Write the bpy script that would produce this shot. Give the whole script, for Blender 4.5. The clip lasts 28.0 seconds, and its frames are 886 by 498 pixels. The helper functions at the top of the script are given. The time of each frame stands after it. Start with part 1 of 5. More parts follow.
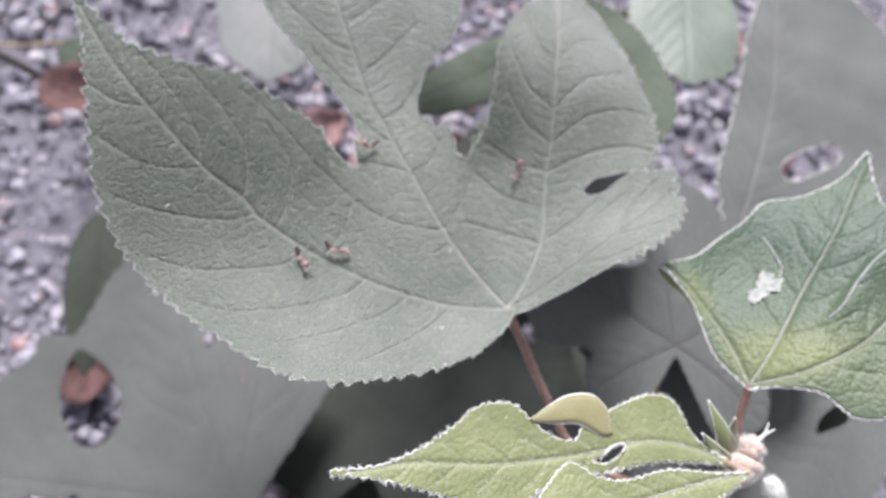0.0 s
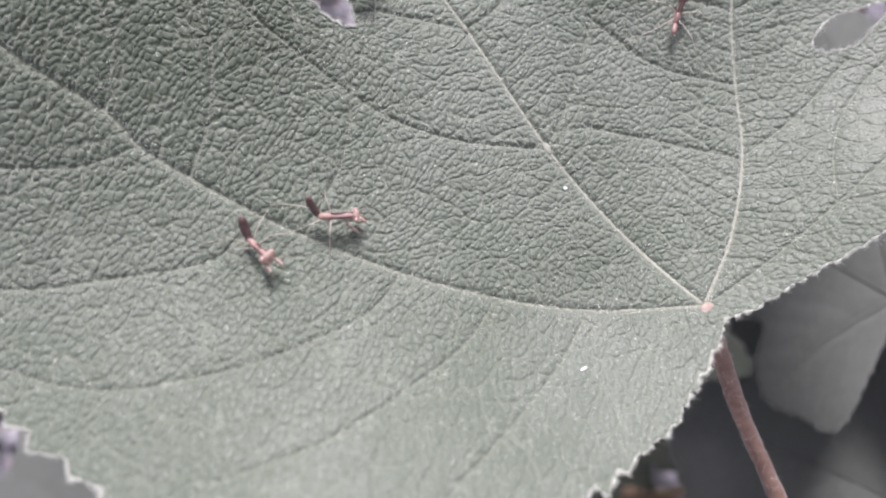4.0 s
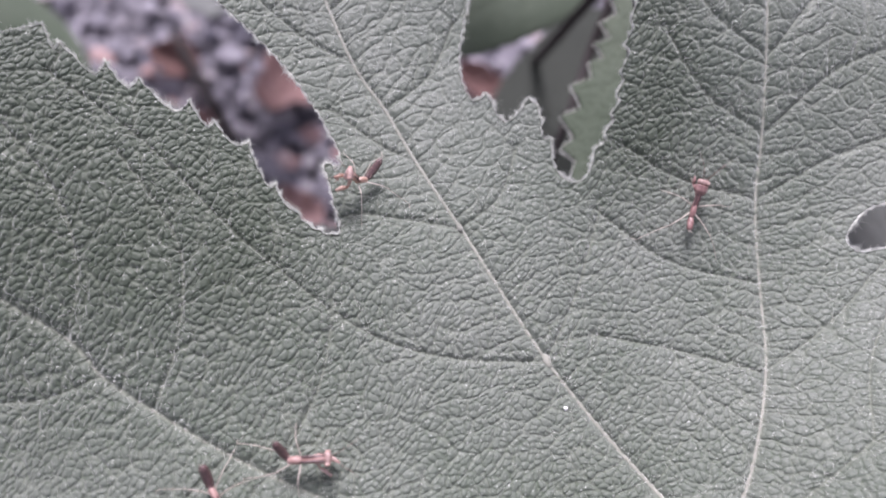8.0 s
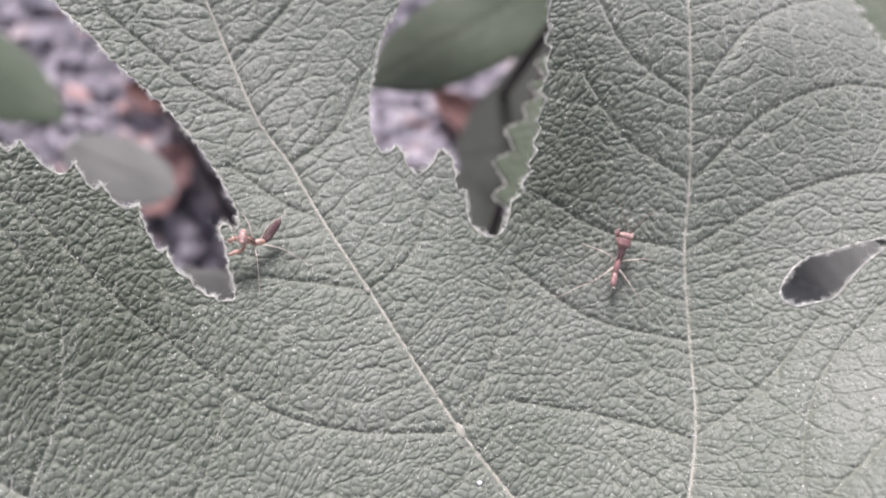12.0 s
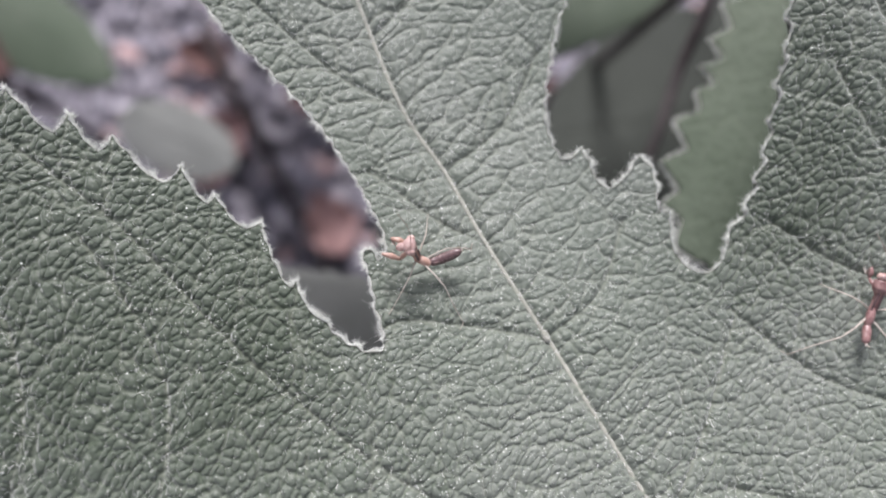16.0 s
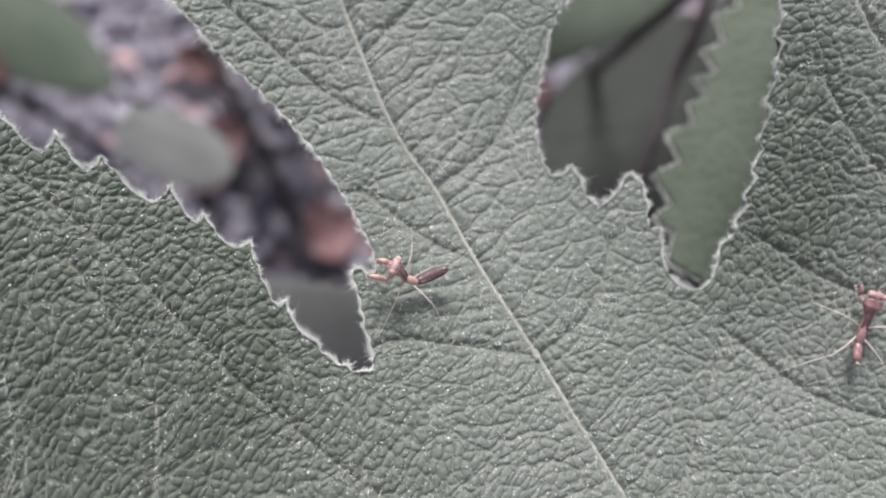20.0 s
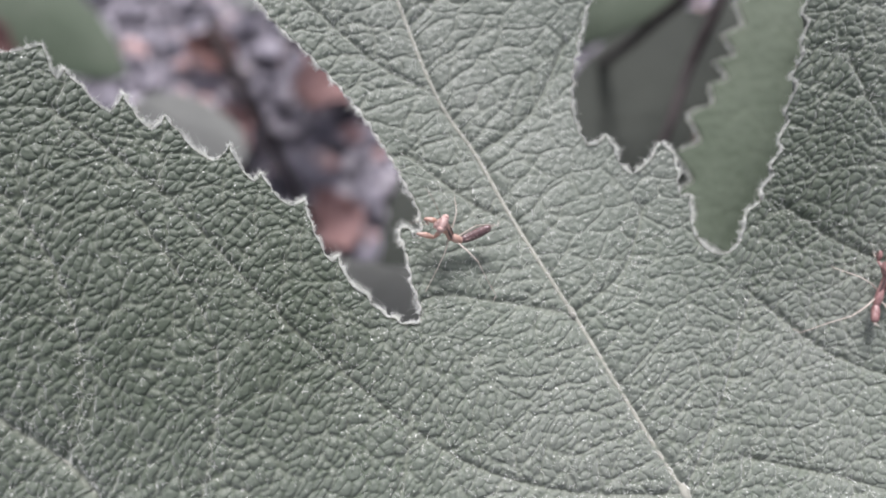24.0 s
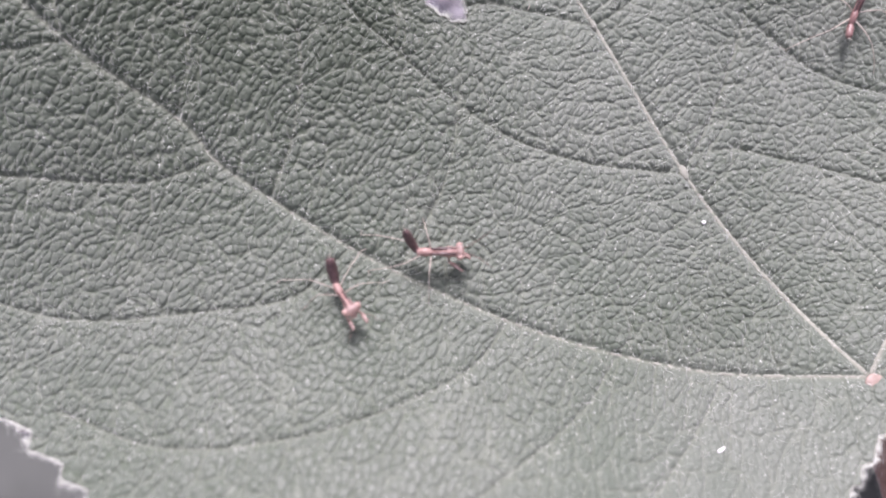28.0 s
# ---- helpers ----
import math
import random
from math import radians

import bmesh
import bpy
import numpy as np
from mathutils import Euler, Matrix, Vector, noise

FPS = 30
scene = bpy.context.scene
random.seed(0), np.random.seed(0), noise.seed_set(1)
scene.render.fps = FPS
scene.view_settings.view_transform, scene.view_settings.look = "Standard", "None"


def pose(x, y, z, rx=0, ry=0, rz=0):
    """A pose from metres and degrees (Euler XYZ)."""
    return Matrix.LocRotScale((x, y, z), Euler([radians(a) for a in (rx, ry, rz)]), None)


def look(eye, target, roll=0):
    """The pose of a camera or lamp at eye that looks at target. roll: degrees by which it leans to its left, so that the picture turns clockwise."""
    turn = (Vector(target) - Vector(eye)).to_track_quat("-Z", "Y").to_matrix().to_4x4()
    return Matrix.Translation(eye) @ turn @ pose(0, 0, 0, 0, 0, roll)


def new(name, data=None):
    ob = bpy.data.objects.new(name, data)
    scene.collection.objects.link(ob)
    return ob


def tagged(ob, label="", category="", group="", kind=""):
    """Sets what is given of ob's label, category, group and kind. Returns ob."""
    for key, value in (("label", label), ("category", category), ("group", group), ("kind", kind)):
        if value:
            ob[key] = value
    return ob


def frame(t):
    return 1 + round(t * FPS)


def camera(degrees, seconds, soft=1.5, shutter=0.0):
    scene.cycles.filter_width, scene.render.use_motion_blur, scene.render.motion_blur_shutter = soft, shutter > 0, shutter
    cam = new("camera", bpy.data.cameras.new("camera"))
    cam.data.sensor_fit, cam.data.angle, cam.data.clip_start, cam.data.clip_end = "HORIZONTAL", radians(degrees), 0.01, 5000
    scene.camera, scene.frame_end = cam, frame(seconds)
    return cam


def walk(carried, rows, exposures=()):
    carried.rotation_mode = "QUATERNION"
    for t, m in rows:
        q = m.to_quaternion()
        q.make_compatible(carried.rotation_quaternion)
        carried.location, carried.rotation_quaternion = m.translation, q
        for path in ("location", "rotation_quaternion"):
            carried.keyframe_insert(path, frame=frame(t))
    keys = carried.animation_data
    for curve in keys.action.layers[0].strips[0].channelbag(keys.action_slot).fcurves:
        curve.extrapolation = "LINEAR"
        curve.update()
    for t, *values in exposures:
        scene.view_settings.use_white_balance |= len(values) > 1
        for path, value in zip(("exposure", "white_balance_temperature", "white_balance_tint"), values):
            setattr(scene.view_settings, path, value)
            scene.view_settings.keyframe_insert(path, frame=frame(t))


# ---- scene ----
cam = camera(62, 28.0, 2.0)
MM = 0.001          # leaf dimensions below are in millimetres
LIFT = 280.0        # the main leaf's base stands this far above the ground

# seconds, eye x y z (mm, from the base of the main leaf), turn x y z (degrees)
PATH = [
    (0, -56.36, -42.56, 200.08, 20.47, -6.56, -17.20),
    (0.3, -52.75, -66.33, 196.31, 20.36, -5.99, -16.50),
    (0.5, -39.98, -77.97, 193.22, 20.28, -5.61, -16.03),
    (0.8, -43.68, -87.58, 192.55, 19.62, -4.37, -13.79),
    (1, -38.48, -83.40, 194.95, 19.18, -3.54, -12.29),
    (1.2, -46.13, -70.50, 193.62, 19.94, -3.84, -13.15),
    (1.5, -58.19, -41.55, 187.46, 21.09, -4.29, -14.43),
    (2, -75.05, -12.22, 165.05, 18.56, -7.61, -21.01),
    (2.2, -72.47, -9.49, 158.13, 17.70, -7.92, -21.96),
    (2.5, -66.85, -5.61, 138.05, 16.41, -8.39, -23.39),
    (4.5, -48.90, 11.13, 93.90, 11.52, -6.40, -21.62),
    (5, -52.58, 17.07, 93.28, 11.08, -4.33, -20.20),
    (5.5, -51.36, 18.69, 90.23, 10.01, -4.84, -20.22),
    (6, -50.52, 18.82, 89.69, 10.15, -4.71, -20.24),
    (6.5, -48.52, 17.31, 91.59, 10.63, -4.98, -19.82),
    (7, -43.00, 17.34, 94.15, 11.53, -4.87, -20.04),
    (7.5, -37.81, 21.73, 94.10, 13.23, -5.01, -20.72),
    (8, -33.03, 27.73, 93.34, 14.19, -4.69, -20.88),
    (8.5, -22.00, 29.69, 93.02, 14.52, -4.95, -21.61),
    (9, -7.87, 24.03, 92.93, 15.34, -4.58, -22.51),
    (9.5, -5.01, 23.62, 93.58, 15.44, -4.95, -22.66),
    (10, -5.29, 20.85, 93.71, 15.48, -4.88, -22.40),
    (10.5, -7.18, 20.41, 95.16, 16.62, -3.66, -22.24),
    (11, -9.32, 24.83, 93.56, 17.74, -5.05, -22.79),
    (11.5, -15.19, 25.85, 90.88, 16.07, -4.26, -22.40),
    (12, -18.81, 29.06, 90.16, 15.93, -4.08, -21.92),
    (12.5, -23.79, 30.18, 89.09, 15.42, -2.81, -21.22),
    (13, -22.87, 38.81, 72.71, 12.62, -2.21, -21.08),
    (13.2, -26.02, 43.42, 64.62, 11.87, -2.65, -20.78),
    (13.5, -27.82, 48.96, 63.61, 10.74, -3.31, -20.33),
    (15.5, -27.88, 45.72, 67.87, 11.55, -2.69, -19.86),
    (16, -28.92, 46.48, 70.59, 13.01, -2.28, -19.65),
    (16.5, -27.35, 47.21, 71.66, 13.42, -2.23, -19.67),
    (17, -27.64, 49.16, 71.70, 13.46, -2.36, -19.89),
    (17.5, -27.38, 48.92, 71.60, 13.38, -2.01, -19.92),
    (18, -27.77, 47.98, 71.57, 12.84, -2.23, -19.78),
    (18.5, -29.16, 48.11, 71.89, 13.12, -1.92, -19.65),
    (19, -28.10, 47.71, 72.04, 12.64, -2.16, -19.69),
    (19.5, -29.24, 45.60, 71.13, 14.69, -1.40, -19.62),
    (20, -27.42, 47.66, 70.95, 13.18, -2.23, -19.78),
    (20.5, -28.69, 50.26, 72.66, 13.65, -1.64, -19.72),
    (21, -29.58, 49.51, 73.19, 13.72, -1.06, -19.58),
    (21.5, -29.65, 49.18, 72.87, 13.15, -1.73, -19.35),
    (23.5, -32.63, 47.09, 72.30, 16.89, -2.80, -19.48),
    (24, -33.68, 44.91, 73.61, 13.05, -2.78, -19.09),
    (24.3, -39.55, 38.95, 71.94, 12.28, -2.55, -19.19),
    (24.5, -41.67, 35.80, 72.32, 11.76, -2.39, -19.26),
    (24.8, -46.61, 30.78, 71.69, 10.40, -2.86, -19.40),
    (25, -46.99, 27.59, 72.31, 9.49, -3.18, -19.49),
    (25.5, -47.92, 19.87, 73.15, 10.21, -3.82, -20.00),
    (26, -47.34, 21.45, 75.36, 10.06, -3.29, -19.66),
    (26.5, -48.08, 22.57, 76.24, 9.36, -3.22, -19.42),
    (27, -48.32, 22.40, 77.55, 8.73, -3.50, -19.27),
    (27.5, -49.60, 20.48, 79.15, 8.07, -3.10, -18.74),
    (28, -49.15, 19.37, 82.34, 8.10, -3.52, -18.70),
]
EXPOSURES = [(0.0, 0.93, 6350, 15), (2.0, 0.9, 6500, 15), (5.0, 0.84, 6500, 19), (6.0, 0.82, 6450, 22), (7.0, 0.88, 6400, 25), (8.0, 0.82, 6300, 23), (9.0, 0.7, 6450, 21), (10.0, 0.76, 6450, 20), (11.0, 0.88, 6500, 20), (12.3, 1.05, 6600, 20), (13.0, 1.4, 6600, 21), (13.5, 1.4, 6600, 21), (15.5, 0.88, 6450, 15), (17.0, 0.8, 6450, 14), (19.0, 0.9, 6450, 16), (20.0, 0.76, 6450, 15), (21.5, 0.8, 6450, 15), (24.0, 0.84, 6450, 14), (24.6, 1.0, 6600, 16), (25.2, 0.98, 6550, 16), (26.0, 0.95, 6480, 20), (28.0, 0.87, 6420, 24)]
walk(cam, [(t, pose(x * MM, y * MM, (z + LIFT) * MM, a, b, c)) for t, x, y, z, a, b, c in PATH], EXPOSURES)

# ---- light: a bright overcast sky ----
world = bpy.data.worlds.new("sky")
scene.world = world
world.use_nodes = True
sky = world.node_tree.nodes.new("ShaderNodeTexSky")
sky.sky_type = "NISHITA"
sky.sun_disc = False
sky.sun_elevation, sky.sun_rotation = radians(40), radians(14)
sky.air_density, sky.dust_density, sky.ozone_density = 1.0, 3.0, 1.0
back = world.node_tree.nodes["Background"]
soften = world.node_tree.nodes.new("ShaderNodeMixRGB")
soften.inputs[0].default_value = 0.55
soften.inputs[2].default_value = (7.4, 7.2, 7.9, 1)
world.node_tree.links.new(sky.outputs[0], soften.inputs[1])
world.node_tree.links.new(soften.outputs[0], back.inputs[0])
back.inputs[1].default_value = 0.066
sun_data = bpy.data.lights.new("sun", "SUN")
sun_data.energy, sun_data.angle, sun_data.color = 3.9, radians(20), (1.0, 0.975, 1.0)
sun = new("sun", sun_data)
sun.matrix_world = look((0.30, 1.16, 1.29), (0, 0, 0.28))


# ---- materials ----
def material(name):
    m = bpy.data.materials.new(name)
    m.use_nodes = True
    nt = m.node_tree
    return m, nt, nt.nodes["Principled BSDF"], nt.nodes.new("ShaderNodeTexCoord").outputs["Object"]


def tex_noise(nt, co, scale, detail=3.0, rough=0.55):
    n = nt.nodes.new("ShaderNodeTexNoise")
    n.inputs["Scale"].default_value, n.inputs["Detail"].default_value = scale, detail
    n.inputs["Roughness"].default_value = rough
    nt.links.new(co, n.inputs["Vector"])
    return n.outputs["Fac"]


def ramp(nt, fac, stops):
    r = nt.nodes.new("ShaderNodeValToRGB")
    e = r.color_ramp.elements
    while len(e) < len(stops):
        e.new(0.5)
    for s, (p, c) in zip(e, stops):
        s.position, s.color = p, (*c, 1) if len(c) == 3 else c
    nt.links.new(fac, r.inputs[0])
    return r.outputs[0]


def mix(nt, fac, a, b, kind="MIX"):
    m = nt.nodes.new("ShaderNodeMixRGB")
    m.blend_type = kind
    for s, v in zip(m.inputs, (fac, a, b)):
        if isinstance(v, (int, float)):
            s.default_value = v
        elif isinstance(v, tuple):
            s.default_value = (*v, 1)
        else:
            nt.links.new(v, s)
    return m.outputs[0]


def math_node(nt, op, a, b):
    m = nt.nodes.new("ShaderNodeMath")
    m.operation = op
    m.use_clamp = op == "MULTIPLY"
    for s, v in zip(m.inputs, (a, b)):
        if isinstance(v, (int, float)):
            s.default_value = v
        else:
            nt.links.new(v, s)
    return m.outputs[0]


def bump(nt, shader, height, strength, distance):
    b = nt.nodes.new("ShaderNodeBump")
    b.inputs["Strength"].default_value, b.inputs["Distance"].default_value = strength, distance
    nt.links.new(height, b.inputs["Height"])
    nt.links.new(b.outputs[0], shader.inputs["Normal"])


def shine_through(nt, shader, col, glow):
    """Thin stuff that lets some light through."""
    tr = nt.nodes.new("ShaderNodeBsdfTranslucent")
    nt.links.new(col, tr.inputs["Color"])
    mx = nt.nodes.new("ShaderNodeMixShader")
    mx.inputs[0].default_value = glow
    nt.links.new(shader.outputs[0], mx.inputs[1])
    nt.links.new(tr.outputs[0], mx.inputs[2])
    nt.links.new(mx.outputs[0], nt.nodes["Material Output"].inputs[0])


def attribute(nt, name):
    at = nt.nodes.new("ShaderNodeAttribute")
    at.attribute_name = name
    return at.outputs["Fac"]


def leaf_material(name, dark, light, vein, down=0.35, glow=0.12, speck=0.5, rough=0.5, patch=45, spec=0.35, pebble=0.75, green=None, seam=(0.62, 0.70, 0.55)):
    """Downy leaf: two greens in patches, seams between raised cells darkened and greener for contrast, paler veins
    (mesh attributes), white specks for short hairs and their glints.
    """
    m, nt, s, co = material(name)
    patches = tex_noise(nt, co, patch, 4.0)
    grain = tex_noise(nt, co, 2600, 3.0)
    col = mix(nt, ramp(nt, patches, [(0.32, (0, 0, 0)), (0.68, (1, 1, 1))]), dark, light)
    col = mix(nt, 0.3, col, ramp(nt, grain, [(0.25, (0.55, 0.55, 0.55)), (0.75, (1.3, 1.3, 1.3))]), "MULTIPLY")
    # tinted patches; on the main leaf this tint also paints shade
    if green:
        col = mix(nt, math_node(nt, "MULTIPLY", attribute(nt, "tint_patch"), ramp(nt, patches, [(0.3, (0.55, 0.55, 0.55)), (0.7, (1, 1, 1))])), col, green)
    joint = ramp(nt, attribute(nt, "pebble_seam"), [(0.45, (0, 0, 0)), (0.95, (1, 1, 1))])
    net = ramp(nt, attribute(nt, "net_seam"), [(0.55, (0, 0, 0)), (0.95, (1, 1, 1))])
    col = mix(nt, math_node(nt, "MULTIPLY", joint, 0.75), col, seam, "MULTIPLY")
    col = mix(nt, math_node(nt, "MULTIPLY", net, 0.13), col, vein)
    col = mix(nt, attribute(nt, "vein"), col, vein)
    # white dots for short hairs, with their glints painted in
    if speck:
        for scale, size, some, much in ((2600, 0.2, 0.45, 0.8), (1250, 0.125, 0.4, 1.1)):
            dots = nt.nodes.new("ShaderNodeTexVoronoi")
            dots.inputs["Scale"].default_value = scale
            nt.links.new(co, dots.inputs["Vector"])
            near = ramp(nt, dots.outputs["Distance"], [(size * 0.4, (1, 1, 1)), (size, (0, 0, 0))])
            pick = nt.nodes.new("ShaderNodeSeparateColor")
            nt.links.new(dots.outputs["Color"], pick.inputs[0])
            keep = ramp(nt, pick.outputs[0], [(some, (0, 0, 0)), (some + 0.35, (1, 1, 1))])
            fac = math_node(nt, "MULTIPLY", math_node(nt, "MULTIPLY", near, keep), speck * much)
            col = mix(nt, fac, col, (0.72, 0.74, 0.70))
    nt.links.new(col, s.inputs["Base Color"])
    s.inputs["Roughness"].default_value = rough
    s.inputs["Specular IOR Level"].default_value = spec
    s.inputs["Sheen Weight"].default_value = down
    s.inputs["Sheen Roughness"].default_value = 0.45
    s.inputs["Sheen Tint"].default_value = (0.92, 0.94, 0.92, 1)
    skin = mix(nt, joint, (1, 1, 1), (0.25, 0.25, 0.25))
    skin = mix(nt, math_node(nt, "MULTIPLY", net, 0.7), skin, (0.0, 0.0, 0.0))
    pits = nt.nodes.new("ShaderNodeTexVoronoi")
    pits.inputs["Scale"].default_value = 2100
    nt.links.new(co, pits.inputs["Vector"])
    skin = mix(nt, 0.3, skin, ramp(nt, pits.outputs["Distance"], [(0.1, (1, 1, 1)), (0.8, (0, 0, 0))]))
    skin = mix(nt, 0.3, skin, grain)
    bump(nt, s, skin, pebble, 0.00034)
    if glow:
        shine_through(nt, s, col, glow)
    return m


def plain_material(name, a, b, scale=900, rough=0.55, rel=0.4, depth=0.0001, down=0.0, spec=0.4, glow=0.0, clear=1.0):
    m, nt, s, co = material(name)
    n = tex_noise(nt, co, scale, 4.0)
    big = tex_noise(nt, co, scale * 0.12, 2.0)
    col = mix(nt, ramp(nt, n, [(0.3, (0, 0, 0)), (0.7, (1, 1, 1))]), a, b)
    col = mix(nt, 0.35, col, ramp(nt, big, [(0.3, (0.6, 0.6, 0.6)), (0.7, (1.25, 1.25, 1.25))]), "MULTIPLY")
    nt.links.new(col, s.inputs["Base Color"])
    s.inputs["Roughness"].default_value, s.inputs["Specular IOR Level"].default_value = rough, spec
    s.inputs["Sheen Weight"].default_value = down
    s.inputs["Alpha"].default_value = clear
    bump(nt, s, n, rel, depth)
    if glow:
        shine_through(nt, s, col, glow)
    return m


def stone_material(name, stops):
    m, nt, s, co = material(name)
    r = nt.nodes.new("ShaderNodeNewGeometry").outputs["Random Per Island"]
    n = tex_noise(nt, co, 420, 5.0, 0.65)
    col = ramp(nt, r, stops)
    col = mix(nt, 0.7, col, ramp(nt, n, [(0.25, (0.45, 0.45, 0.45)), (0.75, (1.35, 1.35, 1.35))]), "MULTIPLY")
    nt.links.new(col, s.inputs["Base Color"])
    s.inputs["Roughness"].default_value = 0.85
    bump(nt, s, n, 0.6, 0.0008)
    return m


# last colour: darker green that puts shade into parts of the leaf
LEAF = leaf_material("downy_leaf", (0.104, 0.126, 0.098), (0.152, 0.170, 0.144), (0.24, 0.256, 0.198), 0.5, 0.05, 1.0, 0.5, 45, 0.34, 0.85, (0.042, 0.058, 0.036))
LEAF_D = leaf_material("downy_leaf_near", (0.058, 0.082, 0.060), (0.108, 0.134, 0.106), (0.23, 0.25, 0.18), 0.7, 0.06, 0.9, pebble=1.2)
LEAF_Y = leaf_material("young_leaf", (0.165, 0.192, 0.080), (0.235, 0.262, 0.122), (0.30, 0.33, 0.18), 0.35, 0.15, 0.25, patch=60, pebble=0.4, seam=(0.88, 0.90, 0.86))
LEAF_R = leaf_material("half_grown_leaf", (0.040, 0.072, 0.045), (0.074, 0.109, 0.062), (0.17, 0.20, 0.12), 0.35, 0.1, 0.3, patch=38, green=(0.19, 0.215, 0.085), pebble=0.4)
LEAF_M = leaf_material("mid_green_leaf", (0.12, 0.155, 0.115), (0.19, 0.225, 0.18), (0.25, 0.28, 0.22), 0.6, 0.06, 0.2, patch=25, pebble=0.4, seam=(0.88, 0.90, 0.86))
LEAF_FOLD = leaf_material("browned_leaf", (0.21, 0.20, 0.09), (0.31, 0.285, 0.15), (0.36, 0.33, 0.21), 0.6, 0.15, 0.3, patch=60, pebble=0.4)
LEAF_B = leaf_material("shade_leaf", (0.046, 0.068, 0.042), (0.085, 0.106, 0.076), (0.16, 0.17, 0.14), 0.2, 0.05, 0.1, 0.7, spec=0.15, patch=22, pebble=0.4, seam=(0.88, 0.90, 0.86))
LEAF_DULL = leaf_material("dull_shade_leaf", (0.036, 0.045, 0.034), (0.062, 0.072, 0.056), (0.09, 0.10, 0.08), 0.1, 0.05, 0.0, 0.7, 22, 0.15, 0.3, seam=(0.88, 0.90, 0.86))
LEAF_P = leaf_material("pale_leaf", (0.155, 0.165, 0.155), (0.235, 0.245, 0.235), (0.30, 0.30, 0.27), 0.7, 0.06, 0.2, patch=18, pebble=0.4, seam=(0.88, 0.90, 0.86))
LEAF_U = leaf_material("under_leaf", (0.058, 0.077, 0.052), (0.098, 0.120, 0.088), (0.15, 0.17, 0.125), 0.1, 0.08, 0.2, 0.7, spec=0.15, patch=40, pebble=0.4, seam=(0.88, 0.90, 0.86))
LEAF_S = leaf_material("grey_shade_leaf", (0.088, 0.094, 0.086), (0.132, 0.138, 0.129), (0.165, 0.17, 0.155), 0.4, 0.05, 0.0, 0.65, 18, 0.2, 0.25, seam=(0.88, 0.90, 0.86))
# leaf colour darkened to carry deep shade
LEAF_G = leaf_material("painted_shade_leaf", (0.029, 0.034, 0.028), (0.050, 0.056, 0.047), (0.062, 0.068, 0.056), 0.1, 0.05, 0.0, 0.7, 22, 0.15, 0.25, seam=(0.88, 0.90, 0.86))
FUZZ = plain_material("leaf_fuzz", (0.76, 0.78, 0.73), (0.88, 0.89, 0.85), 1600, 0.85, 0.3, down=0.5, spec=0.15, glow=0.35)
FUZZ_PINK = plain_material("bud_fuzz", (0.42, 0.30, 0.24), (0.64, 0.52, 0.45), 1300, 0.85, 0.3, down=0.5, spec=0.15)
RIB = plain_material("pale_rib", (0.24, 0.246, 0.205), (0.33, 0.332, 0.285), 1500, 0.7, 0.3, down=0.4, spec=0.2)
RIB_PINK = plain_material("pink_rib", (0.32, 0.235, 0.20), (0.44, 0.34, 0.30), 1300, 0.6, 0.3)
PETIOLE = plain_material("petiole_skin", (0.20, 0.105, 0.075), (0.34, 0.20, 0.15), 700, 0.6, 0.4, down=0.4)
PETIOLE_TAN = plain_material("tan_petiole_skin", (0.26, 0.18, 0.09), (0.38, 0.29, 0.16), 600, 0.6, 0.4, down=0.3)
BARK = plain_material("stem_bark", (0.10, 0.065, 0.045), (0.22, 0.15, 0.11), 260, 0.8, 0.6, 0.0005)
DARK_STEM = plain_material("dark_twig", (0.014, 0.011, 0.011), (0.034, 0.027, 0.026), 260, 0.8, 0.6, 0.0005)
SPECK = plain_material("white_grain", (0.75, 0.75, 0.73), (0.88, 0.88, 0.86), 2500, 0.5, 0.2)
SOIL = plain_material("soil", (0.10, 0.095, 0.112), (0.24, 0.228, 0.258), 90, 0.95, 0.8, 0.002)
SCAR = plain_material("papery_scar", (0.17, 0.19, 0.165), (0.40, 0.41, 0.385), 500, 0.8, 0.6, 0.0002)
GRAVEL = stone_material("gravel_stone", [(0.0, (0.10, 0.098, 0.125)), (0.25, (0.27, 0.258, 0.295)), (0.7, (0.41, 0.39, 0.435)), (0.9, (0.48, 0.45, 0.47)), (1.0, (0.42, 0.26, 0.245))])
LITTER = plain_material("dry_litter", (0.20, 0.115, 0.105), (0.36, 0.235, 0.225), 160, 0.85, 0.6, 0.0006, spec=0.2)
LITTER_DARK = plain_material("dark_litter", (0.07, 0.040, 0.038), (0.15, 0.085, 0.078), 160, 0.85, 0.6, 0.0006, spec=0.2)
CHITIN = plain_material("nymph_skin", (0.30, 0.165, 0.145), (0.54, 0.37, 0.335), 3200, 0.35, 0.35, 0.00004, spec=0.5, glow=0.2)
CHITIN_PALE = plain_material("pale_nymph_skin", (0.50, 0.325, 0.295), (0.72, 0.56, 0.52), 3200, 0.35, 0.35, 0.00004, spec=0.5, glow=0.25, clear=0.7)
CHITIN_RED = plain_material("red_nymph_skin", (0.19, 0.095, 0.090), (0.41, 0.255, 0.240), 3200, 0.35, 0.35, 0.00004, spec=0.5, glow=0.2)
CHITIN_DARK = plain_material("dark_nymph_skin", (0.060, 0.034, 0.036), (0.13, 0.076, 0.074), 2600, 0.35, 0.25, 0.00003, spec=0.5)
CHITIN_LEG = plain_material("clear_leg", (0.50, 0.44, 0.38), (0.66, 0.60, 0.53), 2600, 0.35, 0.2, 0.00003, spec=0.5, glow=0.25, clear=0.9)
